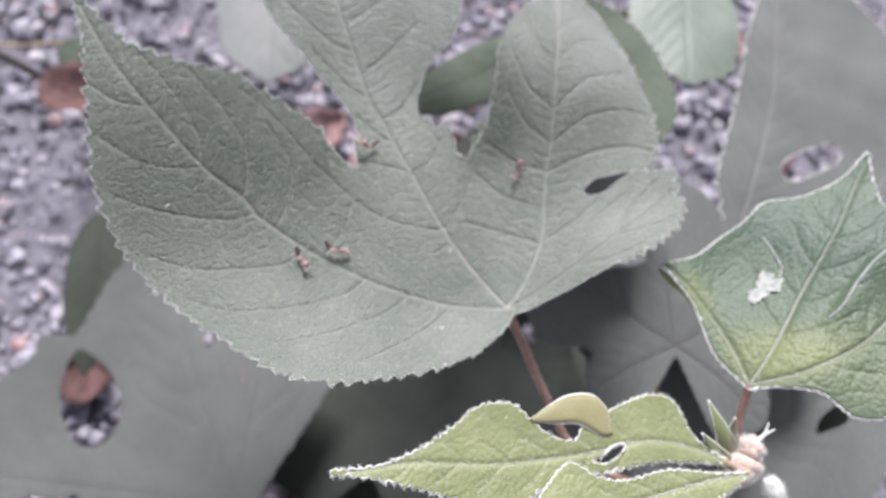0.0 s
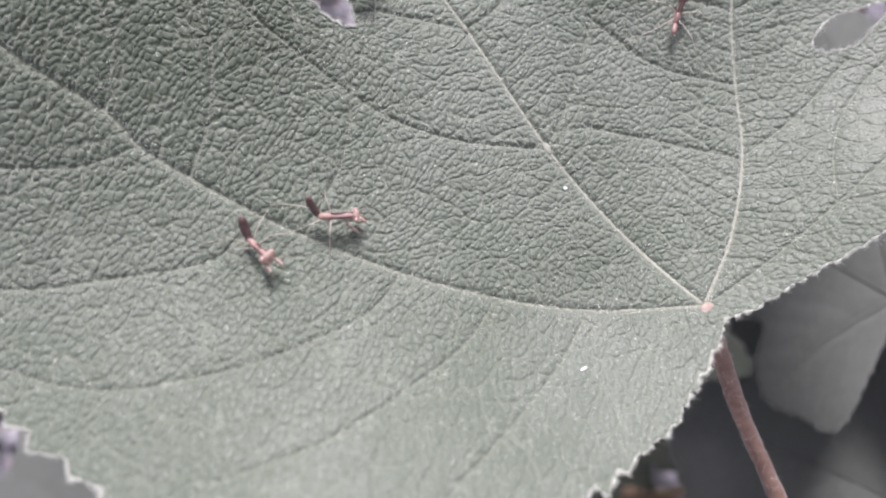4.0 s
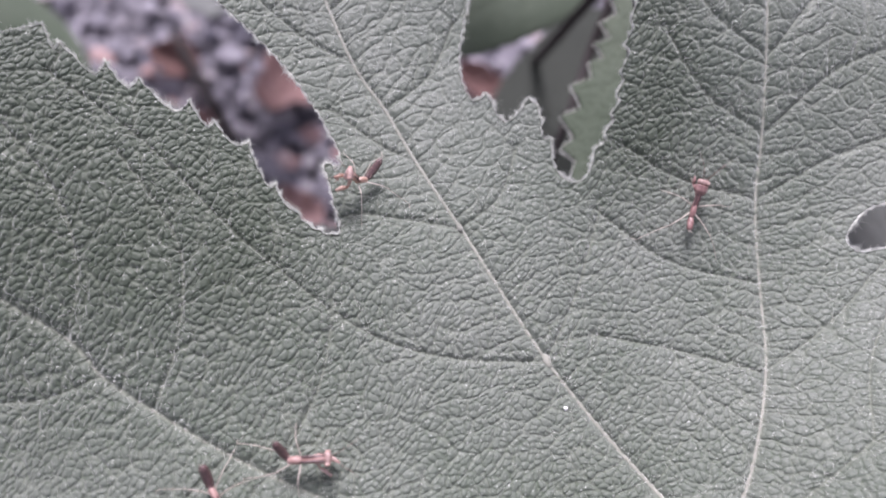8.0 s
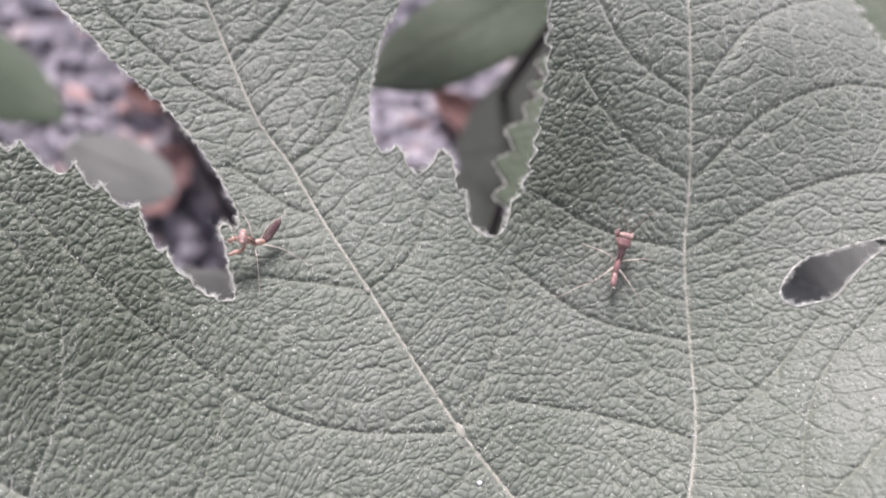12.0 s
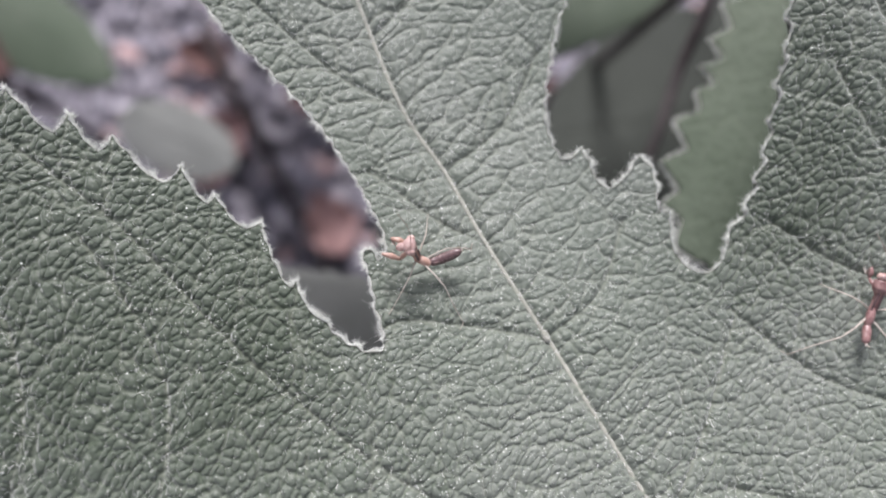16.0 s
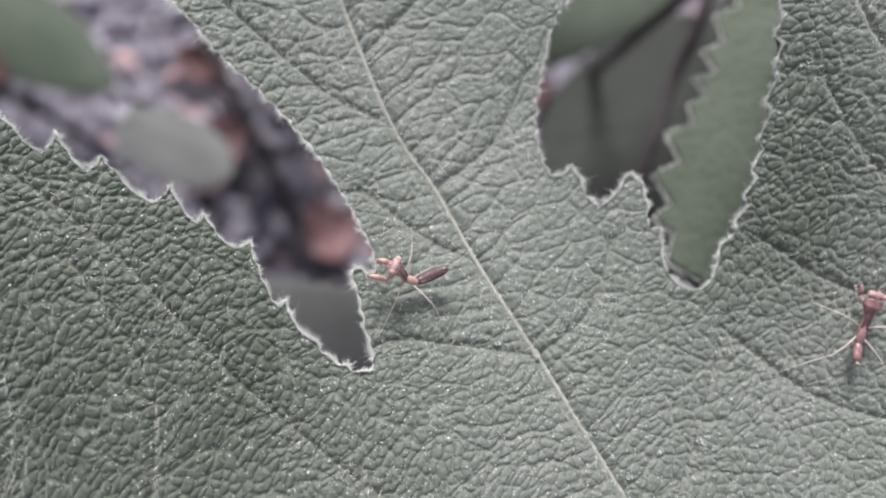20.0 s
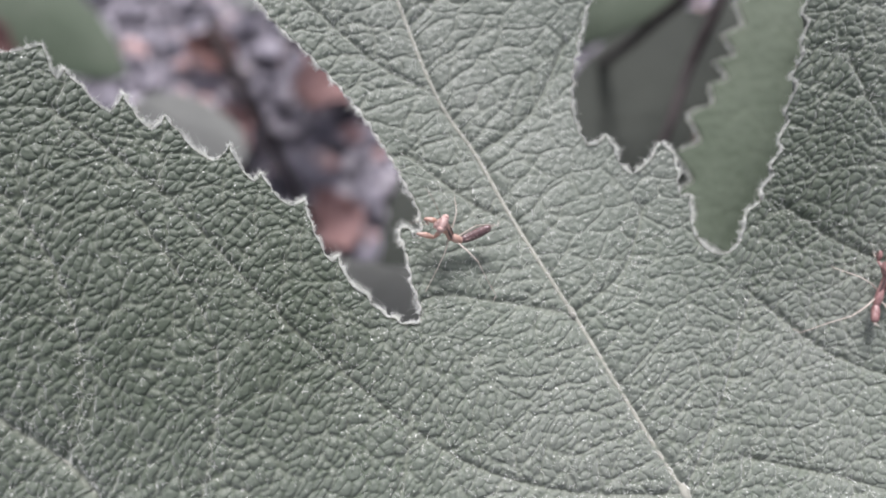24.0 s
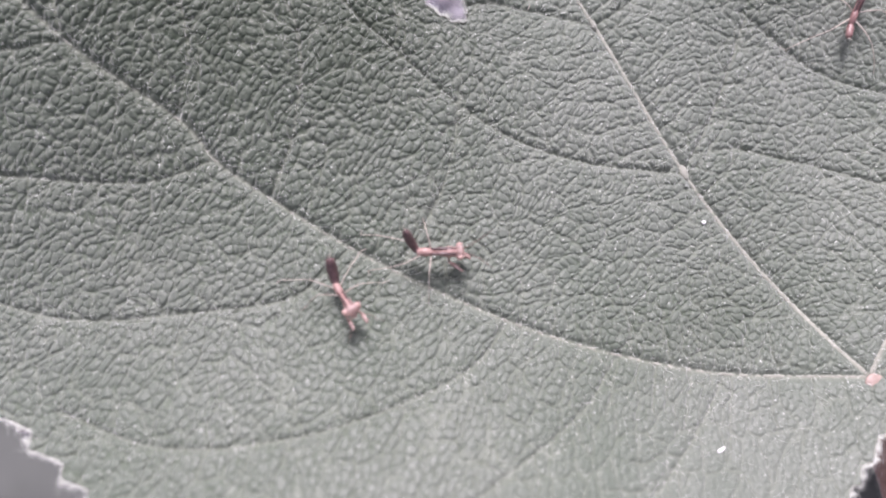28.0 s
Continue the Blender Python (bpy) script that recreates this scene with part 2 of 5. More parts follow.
EYE = plain_material("nymph_eye", (0.36, 0.22, 0.19), (0.54, 0.38, 0.34), 2600, 0.18, 0.1, 0.00002, spec=0.6)
AMBER = plain_material("amber_nymph_skin", (0.44, 0.25, 0.185), (0.62, 0.45, 0.38), 2600, 0.35, 0.2, 0.00003, spec=0.5, glow=0.25, clear=0.85)
WIRE = plain_material("antenna_skin", (0.10, 0.06, 0.05), (0.20, 0.12, 0.10), 2600, 0.5, 0.2, 0.00003)


# ---- mesh helpers ----
ORIGIN = {}


def thing(name, at, label, category, group="", kind=""):
    """A top-level Empty at a point in millimetres above the leaf datum."""
    ob = new(name)
    ob.empty_display_size = 0.002
    ob.location = Vector((at[0], at[1], at[2] + LIFT)) * MM
    ORIGIN[ob.name] = np.array(at, float)
    return tagged(ob, label, category, group, kind)


def raw(name, verts, faces, mat, parent, label="", smooth=True, kind="", edges=()):
    """One mesh object under a thing or part; verts in millimetres from the leaf datum."""
    o = ORIGIN[parent.name]
    me = bpy.data.meshes.new(name)
    me.from_pydata(((np.asarray(verts, float) - o) * MM).tolist(), list(edges), [list(f) for f in faces])
    me.materials.append(mat)
    if smooth:
        me.polygons.foreach_set("use_smooth", [True] * len(me.polygons))
    me.update()
    ob = new(name, me)
    ob.parent = parent
    ORIGIN[ob.name] = o
    return tagged(ob, label, kind=kind)


def spline(pts, step=0.5, closed=False):
    """A Catmull-Rom curve through points, at about even steps."""
    p = np.asarray(pts, float)
    n = len(p)
    q = np.vstack([p[-1], p, p[0], p[1]]) if closed else np.vstack([2 * p[0] - p[1], p, 2 * p[-1] - p[-2]])
    out = []
    for i in range(n if closed else n - 1):
        a, b, c, d = q[i:i + 4]
        k = max(2, int(np.linalg.norm(c - b) / step))
        t = np.linspace(0, 1, k, endpoint=False)[:, None]
        out.append(0.5 * (2 * b + (c - a) * t + (2 * a - 5 * b + 4 * c - d) * t**2 + (3 * b - a - 3 * c + d) * t**3))
    if not closed:
        out.append(p[-1:])
    return np.vstack(out)


def tube(path, radii, sides=7, flat=1.0, cap=True):
    """Verts and faces of a tapered tube along a path."""
    path = np.asarray(path, float)
    n = len(path)
    radii = np.interp(np.linspace(0, 1, n), np.linspace(0, 1, len(np.atleast_1d(radii))), np.atleast_1d(radii))
    tan = np.gradient(path, axis=0)
    tan /= np.linalg.norm(tan, axis=1)[:, None] + 1e-9
    up = np.where(np.abs(tan[:, 2:3]) > 0.9, np.array([[0.0, 1, 0]]), np.array([[0.0, 0, 1]]))
    side = np.cross(tan, up)
    side /= np.linalg.norm(side, axis=1)[:, None] + 1e-9
    up = np.cross(side, tan)
    ang = np.linspace(0, 2 * np.pi, sides, endpoint=False)
    v = path[:, None] + radii[:, None, None] * (np.cos(ang)[None, :, None] * side[:, None] + flat * np.sin(ang)[None, :, None] * up[:, None])
    f = []
    for i in range(n - 1):
        for j in range(sides):
            k = (j + 1) % sides
            f.append((i * sides + j, i * sides + k, (i + 1) * sides + k, (i + 1) * sides + j))
    if cap:
        f.append(tuple(range(sides))[::-1])
        f.append(tuple((n - 1) * sides + j for j in range(sides)))
    return v.reshape(-1, 3), f


def ball(centre, size, turn=None, rings=8, sides=12, shape=None):
    """A shaped ellipsoid: verts and faces. shape(unit points) may bend it."""
    th = np.linspace(0, np.pi, rings + 1)[1:-1]
    ph = np.linspace(0, 2 * np.pi, sides, endpoint=False)
    u = np.array([(0, 0, 1)] + [(np.sin(a) * np.cos(b), np.sin(a) * np.sin(b), np.cos(a)) for a in th for b in ph] + [(0, 0, -1)], float)
    if shape:
        u = shape(u)
    v = u * np.asarray(size)
    if turn is not None:
        v = v @ np.asarray(turn).T
    f = [(0, 1 + j, 1 + (j + 1) % sides) for j in range(sides)]
    for i in range(rings - 2):
        for j in range(sides):
            a, b = 1 + i * sides + j, 1 + i * sides + (j + 1) % sides
            f.append((a, a + sides, b + sides, b))
    last, base = len(u) - 1, 1 + (rings - 2) * sides
    f += [(last, base + (j + 1) % sides, base + j) for j in range(sides)]
    return v + np.asarray(centre, float), f


def join(*pieces):
    vs, fs, n = [], [], 0
    for v, f in pieces:
        vs.append(np.asarray(v, float))
        fs += [tuple(i + n for i in q) for q in f]
        n += len(v)
    return np.vstack(vs), fs


# ---- leaf blades ----
def toothed(pts, spacing, depth, step=0.3, lean=0.3, seed=1):
    """A smooth edge with saw teeth standing out to its left-hand side."""
    c = spline(pts, step)
    if not depth:
        return c
    seg = np.linalg.norm(np.diff(c, axis=0), axis=1)
    s = np.r_[0, np.cumsum(seg)]
    r = np.random.default_rng(seed)
    marks = [0.0]
    while marks[-1] < s[-1]:
        marks.append(marks[-1] + spacing * r.uniform(0.7, 1.3))
    marks = np.array(marks) * (s[-1] / marks[-1])
    k = np.clip(np.searchsorted(marks, s, side="right") - 1, 0, len(marks) - 2)
    u = (s - marks[k]) / (marks[k + 1] - marks[k])
    amp = depth * r.uniform(0.55, 1.25, len(marks))[k]
    h = np.where(u < 1 - lean, (u / (1 - lean)) ** 1.3, ((1 - u) / lean) ** 0.8) * amp
    tan = np.gradient(c, axis=0)
    tan /= np.linalg.norm(tan, axis=1)[:, None] + 1e-9
    return c + h[:, None] * np.stack([-tan[:, 1], tan[:, 0]], 1)


def inside(poly, xs, ys):
    """Even-odd test of a grid against closed polygons."""
    x0 = np.concatenate([p[:, 0] for p in poly])
    y0 = np.concatenate([p[:, 1] for p in poly])
    x1 = np.concatenate([np.roll(p[:, 0], -1) for p in poly])
    y1 = np.concatenate([np.roll(p[:, 1], -1) for p in poly])
    out = np.zeros((len(ys), len(xs)), bool)
    for i, y in enumerate(ys):
        hit = (y0 <= y) != (y1 <= y)
        cx = np.sort(x0[hit] + (y - y0[hit]) / (y1[hit] - y0[hit]) * (x1[hit] - x0[hit]))
        out[i] = np.searchsorted(cx, xs) % 2 == 1
    return out


def cells(x, y, size, seed, stretch=1.0, turn=0.0):
    """Distance to the nearest cell centre and to the cell's border, for a jittered grid of cells."""
    c, s = np.cos(turn), np.sin(turn)
    u, v = (c * x + s * y) / size / stretch, (-s * x + c * y) / size
    iu, iv = np.floor(u).astype(int), np.floor(v).astype(int)
    f1, f2 = np.full(u.shape, 9.0), np.full(u.shape, 9.0)
    for a in (-1, 0, 1):
        for b in (-1, 0, 1):
            ju, jv = iu + a, iv + b
            h = np.sin(ju * 127.1 + jv * 311.7 + seed * 17.3) * 43758.5453
            g = np.sin(ju * 269.5 + jv * 183.3 + seed * 5.1) * 24634.6345
            d = np.hypot(u - ju - 0.5 - 0.42 * np.sin(h), v - jv - 0.5 - 0.42 * np.sin(g))
            f2 = np.where(d < f1, f1, np.minimum(f2, d))
            f1 = np.minimum(f1, d)
    return f1, f2 - f1


def vein_field(X, Y, step, x0, y0, lines):
    """For each grid point the nearest distance to lines of a class, in millimetres (capped)."""
    D = np.full(X.shape, 6.0)
    for line in lines:
        p = spline(line, 0.8)
        for a, b in zip(p[:-1], p[1:]):
            lo, hi = np.minimum(a, b) - 6, np.maximum(a, b) + 6
            j0, j1 = max(0, int((lo[0] - x0) / step)), min(X.shape[1], int((hi[0] - x0) / step) + 2)
            i0, i1 = max(0, int((lo[1] - y0) / step)), min(X.shape[0], int((hi[1] - y0) / step) + 2)
            if j1 <= j0 or i1 <= i0:
                continue
            d = b - a
            t = np.clip(((X[i0:i1, j0:j1] - a[0]) * d[0] + (Y[i0:i1, j0:j1] - a[1]) * d[1]) / (d @ d + 1e-9), 0, 1)
            D[i0:i1, j0:j1] = np.minimum(D[i0:i1, j0:j1], np.hypot(X[i0:i1, j0:j1] - a[0] - t * d[0], Y[i0:i1, j0:j1] - a[1] - t * d[1]))
    return D


def side_veins(main, spacing, length, angle=48, start=0.18, bend=0.9, taper=0.65):
    """Side veins that leave a main vein on both sides and bow towards its tip."""
    p = spline(main, 0.5)
    s = np.r_[0, np.cumsum(np.linalg.norm(np.diff(p, axis=0), axis=1))]
    out, at, flip = [], start * s[-1], 1
    while at < 0.93 * s[-1]:
        i = min(len(p) - 2, int(np.searchsorted(s, at)))
        t = p[i + 1] - p[i]
        base = np.arctan2(t[1], t[0])
        long = length * (1 - taper * at / s[-1])
        for sign in (-1, 1):
            q, line = p[min(len(p) - 1, i + (3 if sign > 0 else 0))].copy(), []
            for k in range(9):
                line.append(q.copy())
                a = base + sign * radians(angle) * (1 - bend * 0.6 * k / 8)
                q = q + long / 8 * np.array([np.cos(a), np.sin(a)])
            out.append(line)
        at += spacing
        flip = -flip
    return out


def cut_grid(polys, step):
    """A square grid cut to closed outlines; its rim vertices slide onto them."""
    lo, hi = polys[0].min(0) - 2 * step, polys[0].max(0) + 2 * step
    xs, ys = np.arange(lo[0], hi[0], step), np.arange(lo[1], hi[1], step)
    X, Y = np.meshgrid(xs, ys)
    ins = inside(polys, xs, ys)
    on = ins[:-1, :-1] | ins[1:, :-1] | ins[:-1, 1:] | ins[1:, 1:]
    used = np.zeros_like(ins)
    for a in (slice(None, -1), slice(1, None)):
        for b in (slice(None, -1), slice(1, None)):
            used[a, b] |= on
    ri, rj = np.nonzero(used & ~ins)
    fine = np.vstack([np.vstack([p + (np.roll(p, -1, 0) - p) * k for k in (0, 0.5)]) for p in polys])
    U, V = X.copy(), Y.copy()
    for n in range(0, len(ri), 800):
        i, j = ri[n:n + 800], rj[n:n + 800]
        near = fine[np.argmin((X[i, j][:, None] - fine[None, :, 0]) ** 2 + (Y[i, j][:, None] - fine[None, :, 1]) ** 2, axis=1)]
        U[i, j], V[i, j] = near[:, 0], near[:, 1]
    index = np.full(ins.shape, -1)
    index[used] = np.arange(used.sum())
    ci, cj = np.nonzero(on)
    faces = np.stack([index[ci, cj], index[ci, cj + 1], index[ci + 1, cj + 1], index[ci + 1, cj]], 1)
    return lo, X, Y, U, V, used, used & ~ins, faces


def blade(name, parent, outline, holes, height, mat, step, mains, seconds, relief=1.0, wrinkle=0.2, cell=1.1, thick=0.25, groove=0.8, label="", lies=lambda x, y: [(np.full(x.shape, True), 0.5)], tinted=(), thirds=(), sleek=(), underside=0.0):
    """A leaf blade on a fine grid cut to its outline, with sunk veins and raised cells between them."""
    polys = [np.asarray(outline, float)] + [np.asarray(h, float) for h in holes]
    lo, X, Y, U, V, used, rim, faces = cut_grid(polys, step)
    d1 = vein_field(X, Y, step, lo[0], lo[1], mains)
    d2 = vein_field(X, Y, step, lo[0], lo[1], seconds) if seconds else np.full(X.shape, 6.0)
    d3 = vein_field(X, Y, step, lo[0], lo[1], thirds) if thirds else np.full(X.shape, 6.0)
    z = height(X, Y)
    z = z - groove * relief * np.exp(-((d1 / 0.6) ** 2)) - 0.28 * relief * np.exp(-((d2 / 0.38) ** 2))
    z = z + 0.3 * relief * (1 - np.exp(-np.minimum(d1, d2) / 2.0))
    z = z - 0.16 * relief * np.exp(-((d3 / 0.3) ** 2))
    wx = X + 0.45 * np.sin(Y * 0.55 + 1.3 * np.sin(X * 0.31)) + 0.07 * np.sin(Y * 3.1 + X)
    wy = Y + 0.45 * np.sin(X * 0.5 + 1.1 * np.sin(Y * 0.37)) + 0.07 * np.sin(X * 2.9 - Y)
    e3, f4, e4 = [np.zeros(X.shape) for _ in range(3)]
    for zone, lie in lies(X, Y):                 # the small cross veins lie across the main vein of each lobe
        e3[zone] = cells(wx[zone], wy[zone], cell * 2.9, 3, 1.9, lie)[1]
        f4[zone], e4[zone] = cells(wx[zone], wy[zone], cell, 7, 1.3, lie + 0.12)
    f5, _ = cells(wx, wy, cell * 0.55, 11, 1.1, 0.0)
    away = 0.55 + 0.45 * (1 - np.exp(-((d1 / 0.8) ** 2)))
    if tinted:
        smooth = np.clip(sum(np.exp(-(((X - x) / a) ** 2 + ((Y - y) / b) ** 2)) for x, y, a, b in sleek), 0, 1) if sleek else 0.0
        thin = np.clip(sum(k * np.exp(-(((X - x) / a) ** 2 + ((Y - y) / b) ** 2)) for x, y, a, b, k in tinted), 0, 1)
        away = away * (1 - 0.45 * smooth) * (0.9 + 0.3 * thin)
    puff = 0.65 * (1 - np.exp(-((e4 / 0.2) ** 2))) + 0.75 * (1 - np.minimum(1, f4) ** 2) + 0.4 * (1 - np.minimum(1, f5) ** 2)
    z = z + wrinkle * away * (0.75 * (1 - np.exp(-((e3 / 0.1) ** 2))) + 1.2 * puff)
    vein = np.maximum(0.5 * np.exp(-((d1 / 0.24) ** 2)), 0.2 * np.exp(-((d2 / 0.18) ** 2)))
    vein = np.maximum(vein, 0.1 * np.exp(-((d3 / 0.14) ** 2)))
    z[rim] = np.minimum(z[rim], height(U[rim], V[rim]) + 0.35)
    ob = raw(name, np.stack([U[used], V[used], z[used]], 1), faces.tolist(), mat, parent, label)
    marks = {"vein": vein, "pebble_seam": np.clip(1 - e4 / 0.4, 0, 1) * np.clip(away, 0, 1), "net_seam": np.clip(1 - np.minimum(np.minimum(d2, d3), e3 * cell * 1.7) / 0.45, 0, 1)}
    if tinted:
        marks["tint_patch"] = thin
    for key, value in marks.items():
        ob.data.attributes.new(key, "FLOAT", "POINT").data.foreach_set("value", value[used].astype(np.float32))
    if underside:
        _, _, _, U, V, used, rim, faces = cut_grid(polys, underside)
        z = height(U, V) + np.where(rim, 0.1, -thick)
        raw("underside", np.stack([U[used], V[used], z[used]], 1), faces[:, ::-1].tolist(), mat, ob)
    else:
        solid = ob.modifiers.new("thickness", "SOLIDIFY")
        solid.thickness, solid.offset = thick * MM, -1.0
    return ob


def margin(parent, poly, height, mat, radius=0.22, sides=5, label="", name="margin", lift=0.0):
    p = np.asarray(poly, float)
    p = np.vstack([p, p[:1]])
    r = np.random.default_rng(len(p))
    path = np.column_stack([p, height(p[:, 0], p[:, 1]) + lift])
    v, f = tube(path, radius * r.uniform(0.6, 1.35, len(p)), sides, cap=False)
    return raw(name, v, f, mat, parent, label)


def edge_hairs(parent, polys, height, mat, per_mm, length, width=0.05, seed=5, name="edge_hairs", lift=0.0):
    """Fine hairs that stand out along edges."""
    r = np.random.default_rng(seed)
    V, F = [], []
    for poly in polys:
        p = np.asarray(poly, float)
        q = np.roll(p, -1, 0)
        seg = np.linalg.norm(q - p, axis=1)
        n = int(seg.sum() * per_mm)
        k = r.choice(len(p), n, p=seg / seg.sum())
        a = p[k] + (q - p)[k] * r.random((n, 1))
        t = (q - p)[k] / (seg[k][:, None] + 1e-9)
        out = np.stack([-t[:, 1], t[:, 0]], 1)
        ang = r.normal(0, 0.4, n) + 1.0 * np.sin(4.1 * a[:, 0] + 3.3 * a[:, 1])
        d = out * np.cos(ang)[:, None] + t * np.sin(ang)[:, None]
        tuft = 0.66 + 0.62 * np.sin(2.9 * a[:, 0] + 1.7 * np.sin(1.3 * a[:, 1])) * np.sin(2.5 * a[:, 1] + 1.9 * np.sin(1.1 * a[:, 0]))
        L = length * r.uniform(0.4, 1.4, n) * tuft
        z = height(a[:, 0], a[:, 1]) + r.normal(0, 0.18, n) + lift
        tip = np.column_stack([a + d * L[:, None], z + L * r.uniform(-0.2, 0.7, n)])
        root = np.column_stack([a, z])
        w = np.column_stack([-d[:, 1], d[:, 0], np.zeros(n)]) * width / 2
        h = np.column_stack([np.zeros((n, 2)), np.full(n, width * 0.8)])
        base = sum(len(x) for x in V)
        V.append(np.stack([root - w, root + w, root + h, tip], 1).reshape(-1, 3))
        i = base + 4 * np.arange(n)
        for tri in ((0, 1, 3), (1, 2, 3), (2, 0, 3)):
            F.append(np.stack([i + tri[0], i + tri[1], i + tri[2]], 1))
    return raw(name, np.vstack(V), np.vstack(F).tolist(), mat, parent, "", False, "stuff")


def face_hairs(parent, poly, holes, height, mat, count, length, width=0.05, seed=9, name="leaf_hairs", lift=0.45):
    """Short leaning hairs scattered over a blade."""
    r = np.random.default_rng(seed)
    polys = [np.asarray(poly, float)] + [np.asarray(h, float) for h in holes]
    lo, hi = polys[0].min(0), polys[0].max(0)
    xs, ys = np.arange(lo[0], hi[0], 0.5), np.arange(lo[1], hi[1], 0.5)
    ii, jj = np.nonzero(inside(polys, xs, ys))
    k = r.integers(0, len(ii), count)
    a = np.stack([xs[jj[k]], ys[ii[k]]], 1) + r.uniform(-0.25, 0.25, (count, 2))
    ang = r.uniform(0, 2 * np.pi, count)
    d = np.stack([np.cos(ang), np.sin(ang)], 1)
    L = length * r.uniform(0.4, 1.4, count)
    z = height(a[:, 0], a[:, 1]) + lift
    root = np.column_stack([a, z - 0.3])
    tip = np.column_stack([a + d * L[:, None] * 0.8, z + L * r.uniform(0.05, 0.5, count)])
    w = np.column_stack([-d[:, 1], d[:, 0], np.zeros(count)]) * width / 2
    V = np.stack([root - w, root + w, tip + w * 0.5, tip - w * 0.5], 1).reshape(-1, 3)
    i = 4 * np.arange(count)
    return raw(name, V, np.stack([i, i + 1, i + 2, i + 3], 1).tolist(), mat, parent, "", False, "stuff")


def woolly(parent, centre, size, count, length, mat, seed=2):
    """Short hairs standing out all round a bud."""
    r = np.random.default_rng(seed)
    d = r.normal(0, 1, (count, 3))
    d /= np.linalg.norm(d, axis=1)[:, None]
    root = np.asarray(centre) + d * np.asarray(size) * 0.95
    lean = d + r.normal(0, 0.35, d.shape)
    tip = root + lean * length * r.uniform(0.5, 1.3, (count, 1))
    w = np.cross(lean, r.normal(0, 1, d.shape))
    w *= 0.045 / (np.linalg.norm(w, axis=1)[:, None] + 1e-9)
    V = np.stack([root - w, root + w, tip], 1).reshape(-1, 3)
    return raw("wool", V, np.arange(3 * count).reshape(-1, 3).tolist(), mat, parent, "", False, "stuff")


def rib(parent, line, height, mat, radii, sink=0.25, flat=0.6):
    p = spline(line, 0.8)
    path = np.column_stack([p, height(p[:, 0], p[:, 1]) - sink])
    v, f = tube(path, radii, 7, flat)
    return raw("vein", v, f, mat, parent)


def stalk(parent, pts, radii, mat, label="", name="petiole", sides=10, hairs=0, rough=0.06):
    p = spline(pts, 1.0)
    v, f = tube(p, radii, sides)
    r = np.random.default_rng(len(p))
    v = v + r.normal(0, rough, v.shape)
    ob = raw(name, v, f, mat, parent, label)
    if hairs:
        V, F = [], []
        k = r.integers(0, len(p) - 1, hairs)
        rad = np.interp(np.linspace(0, 1, len(p)), np.linspace(0, 1, len(radii)), radii)
        for n, i in enumerate(k):
            d = r.normal(0, 1, 3)
            t = p[i + 1] - p[i]
            t /= np.linalg.norm(t)
            d -= t * (d @ t)
            d /= np.linalg.norm(d)
            a = p[i] + (p[i + 1] - p[i]) * r.random() + d * rad[i] * 0.9
            w = np.cross(d, t) * 0.03
            V += [a - w, a + w, a + d * r.uniform(0.3, 0.8) + t * r.normal(0, 0.2)]
            F.append((3 * n, 3 * n + 1, 3 * n + 2))
        raw("stalk_hairs", V, F, FUZZ, ob, "", False, "stuff")
    return ob


# ---- the main leaf ----
SWELLS = [  # y of a row of swells, and their heights at x = -100, -72 ... 68
    (-16, (2.6, 9.9, 12, -5.2, -1.3, 15.9, 6.2)),
    (8, (-2.1, -1.5, -8.7, -8.4, -5.8, -0.1, 2.1)),
    (36, (-8.3, -3.2, -2.7, 6.1, -2.8, -11.3, 7)),
    (64, (-0.5, 0.1, 2.3, -9.3, -0.8, 9.9, 4.4)),
    (92, (3.7, -5.2, 1.2, -3.3, 0.3, 8.9, -4.8)),
    (118, (5.4, -1.7, -0.5, 1.9, 0.9, 2.7, -1.9)),
]


VEINS = [
    [(0, 0), (-13.8, 4.9), (-23.4, 9.8), (-32.8, 15.9), (-41.6, 23.2), (-50, 31.5), (-57.4, 40.3), (-61.5, 45.8), (-63.9, 51.3), (-72.5, 62.5), (-81.5, 79.5), (-88.1, 92.5), (-92, 103.5), (-94.5, 113)],
    [(0, 0), (-2.7, 8.1), (-9.4, 28.9), (-13.8, 49.4), (-16.2, 60.5), (-17.6, 69), (-19.6, 77), (-20.4, 91.6), (-21, 110), (-20.5, 135), (-20, 160)],
    [(0, 0), (8.8, 7.2), (17.3, 17.4), (22.8, 28), (27.5, 39.3), (31.4, 47.5), (34.8, 56.6), (38, 65.5), (42, 75.5), (50, 92), (63, 116)],
    [(0, 0), (10, 2.2), (22, 6), (36, 11), (50, 16), (60, 21)],
]


def vein_gap(x, y):
    """Distance to the nearest main vein."""
    gap = np.full(np.shape(x), 60.0)
    for line in VEINS:
        for (ax, ay), (bx, by) in zip(line[:-1], line[1:]):
            t = np.clip(((x - ax) * (bx - ax) + (y - ay) * (by - ay)) / ((bx - ax) ** 2 + (by - ay) ** 2), 0, 1)
            gap = np.minimum(gap, np.hypot(x - ax - t * (bx - ax), y - ay - t * (by - ay)))
    return gap


def main_height(x, y):
    """The cupped surface of the main leaf: a broad bowl with soft swells, folded along its main veins."""
    x, y = np.asarray(x, float), np.asarray(y, float)
    u, v = x / 100, y / 100
    z = 14.1 + -9.3 * u + -20.6 * v + -10.1 * u * u + -12.2 * u * v + 8.3 * v * v
    for cy, heights in SWELLS:
        for n, h in enumerate(heights):
            z = z + h * np.exp(-((x + 100 - 28 * n) ** 2 + (y - cy) ** 2) / 1352)
    return z + 0.1 + 0.3 * (1 - np.exp(-vein_gap(x, y) / 11))


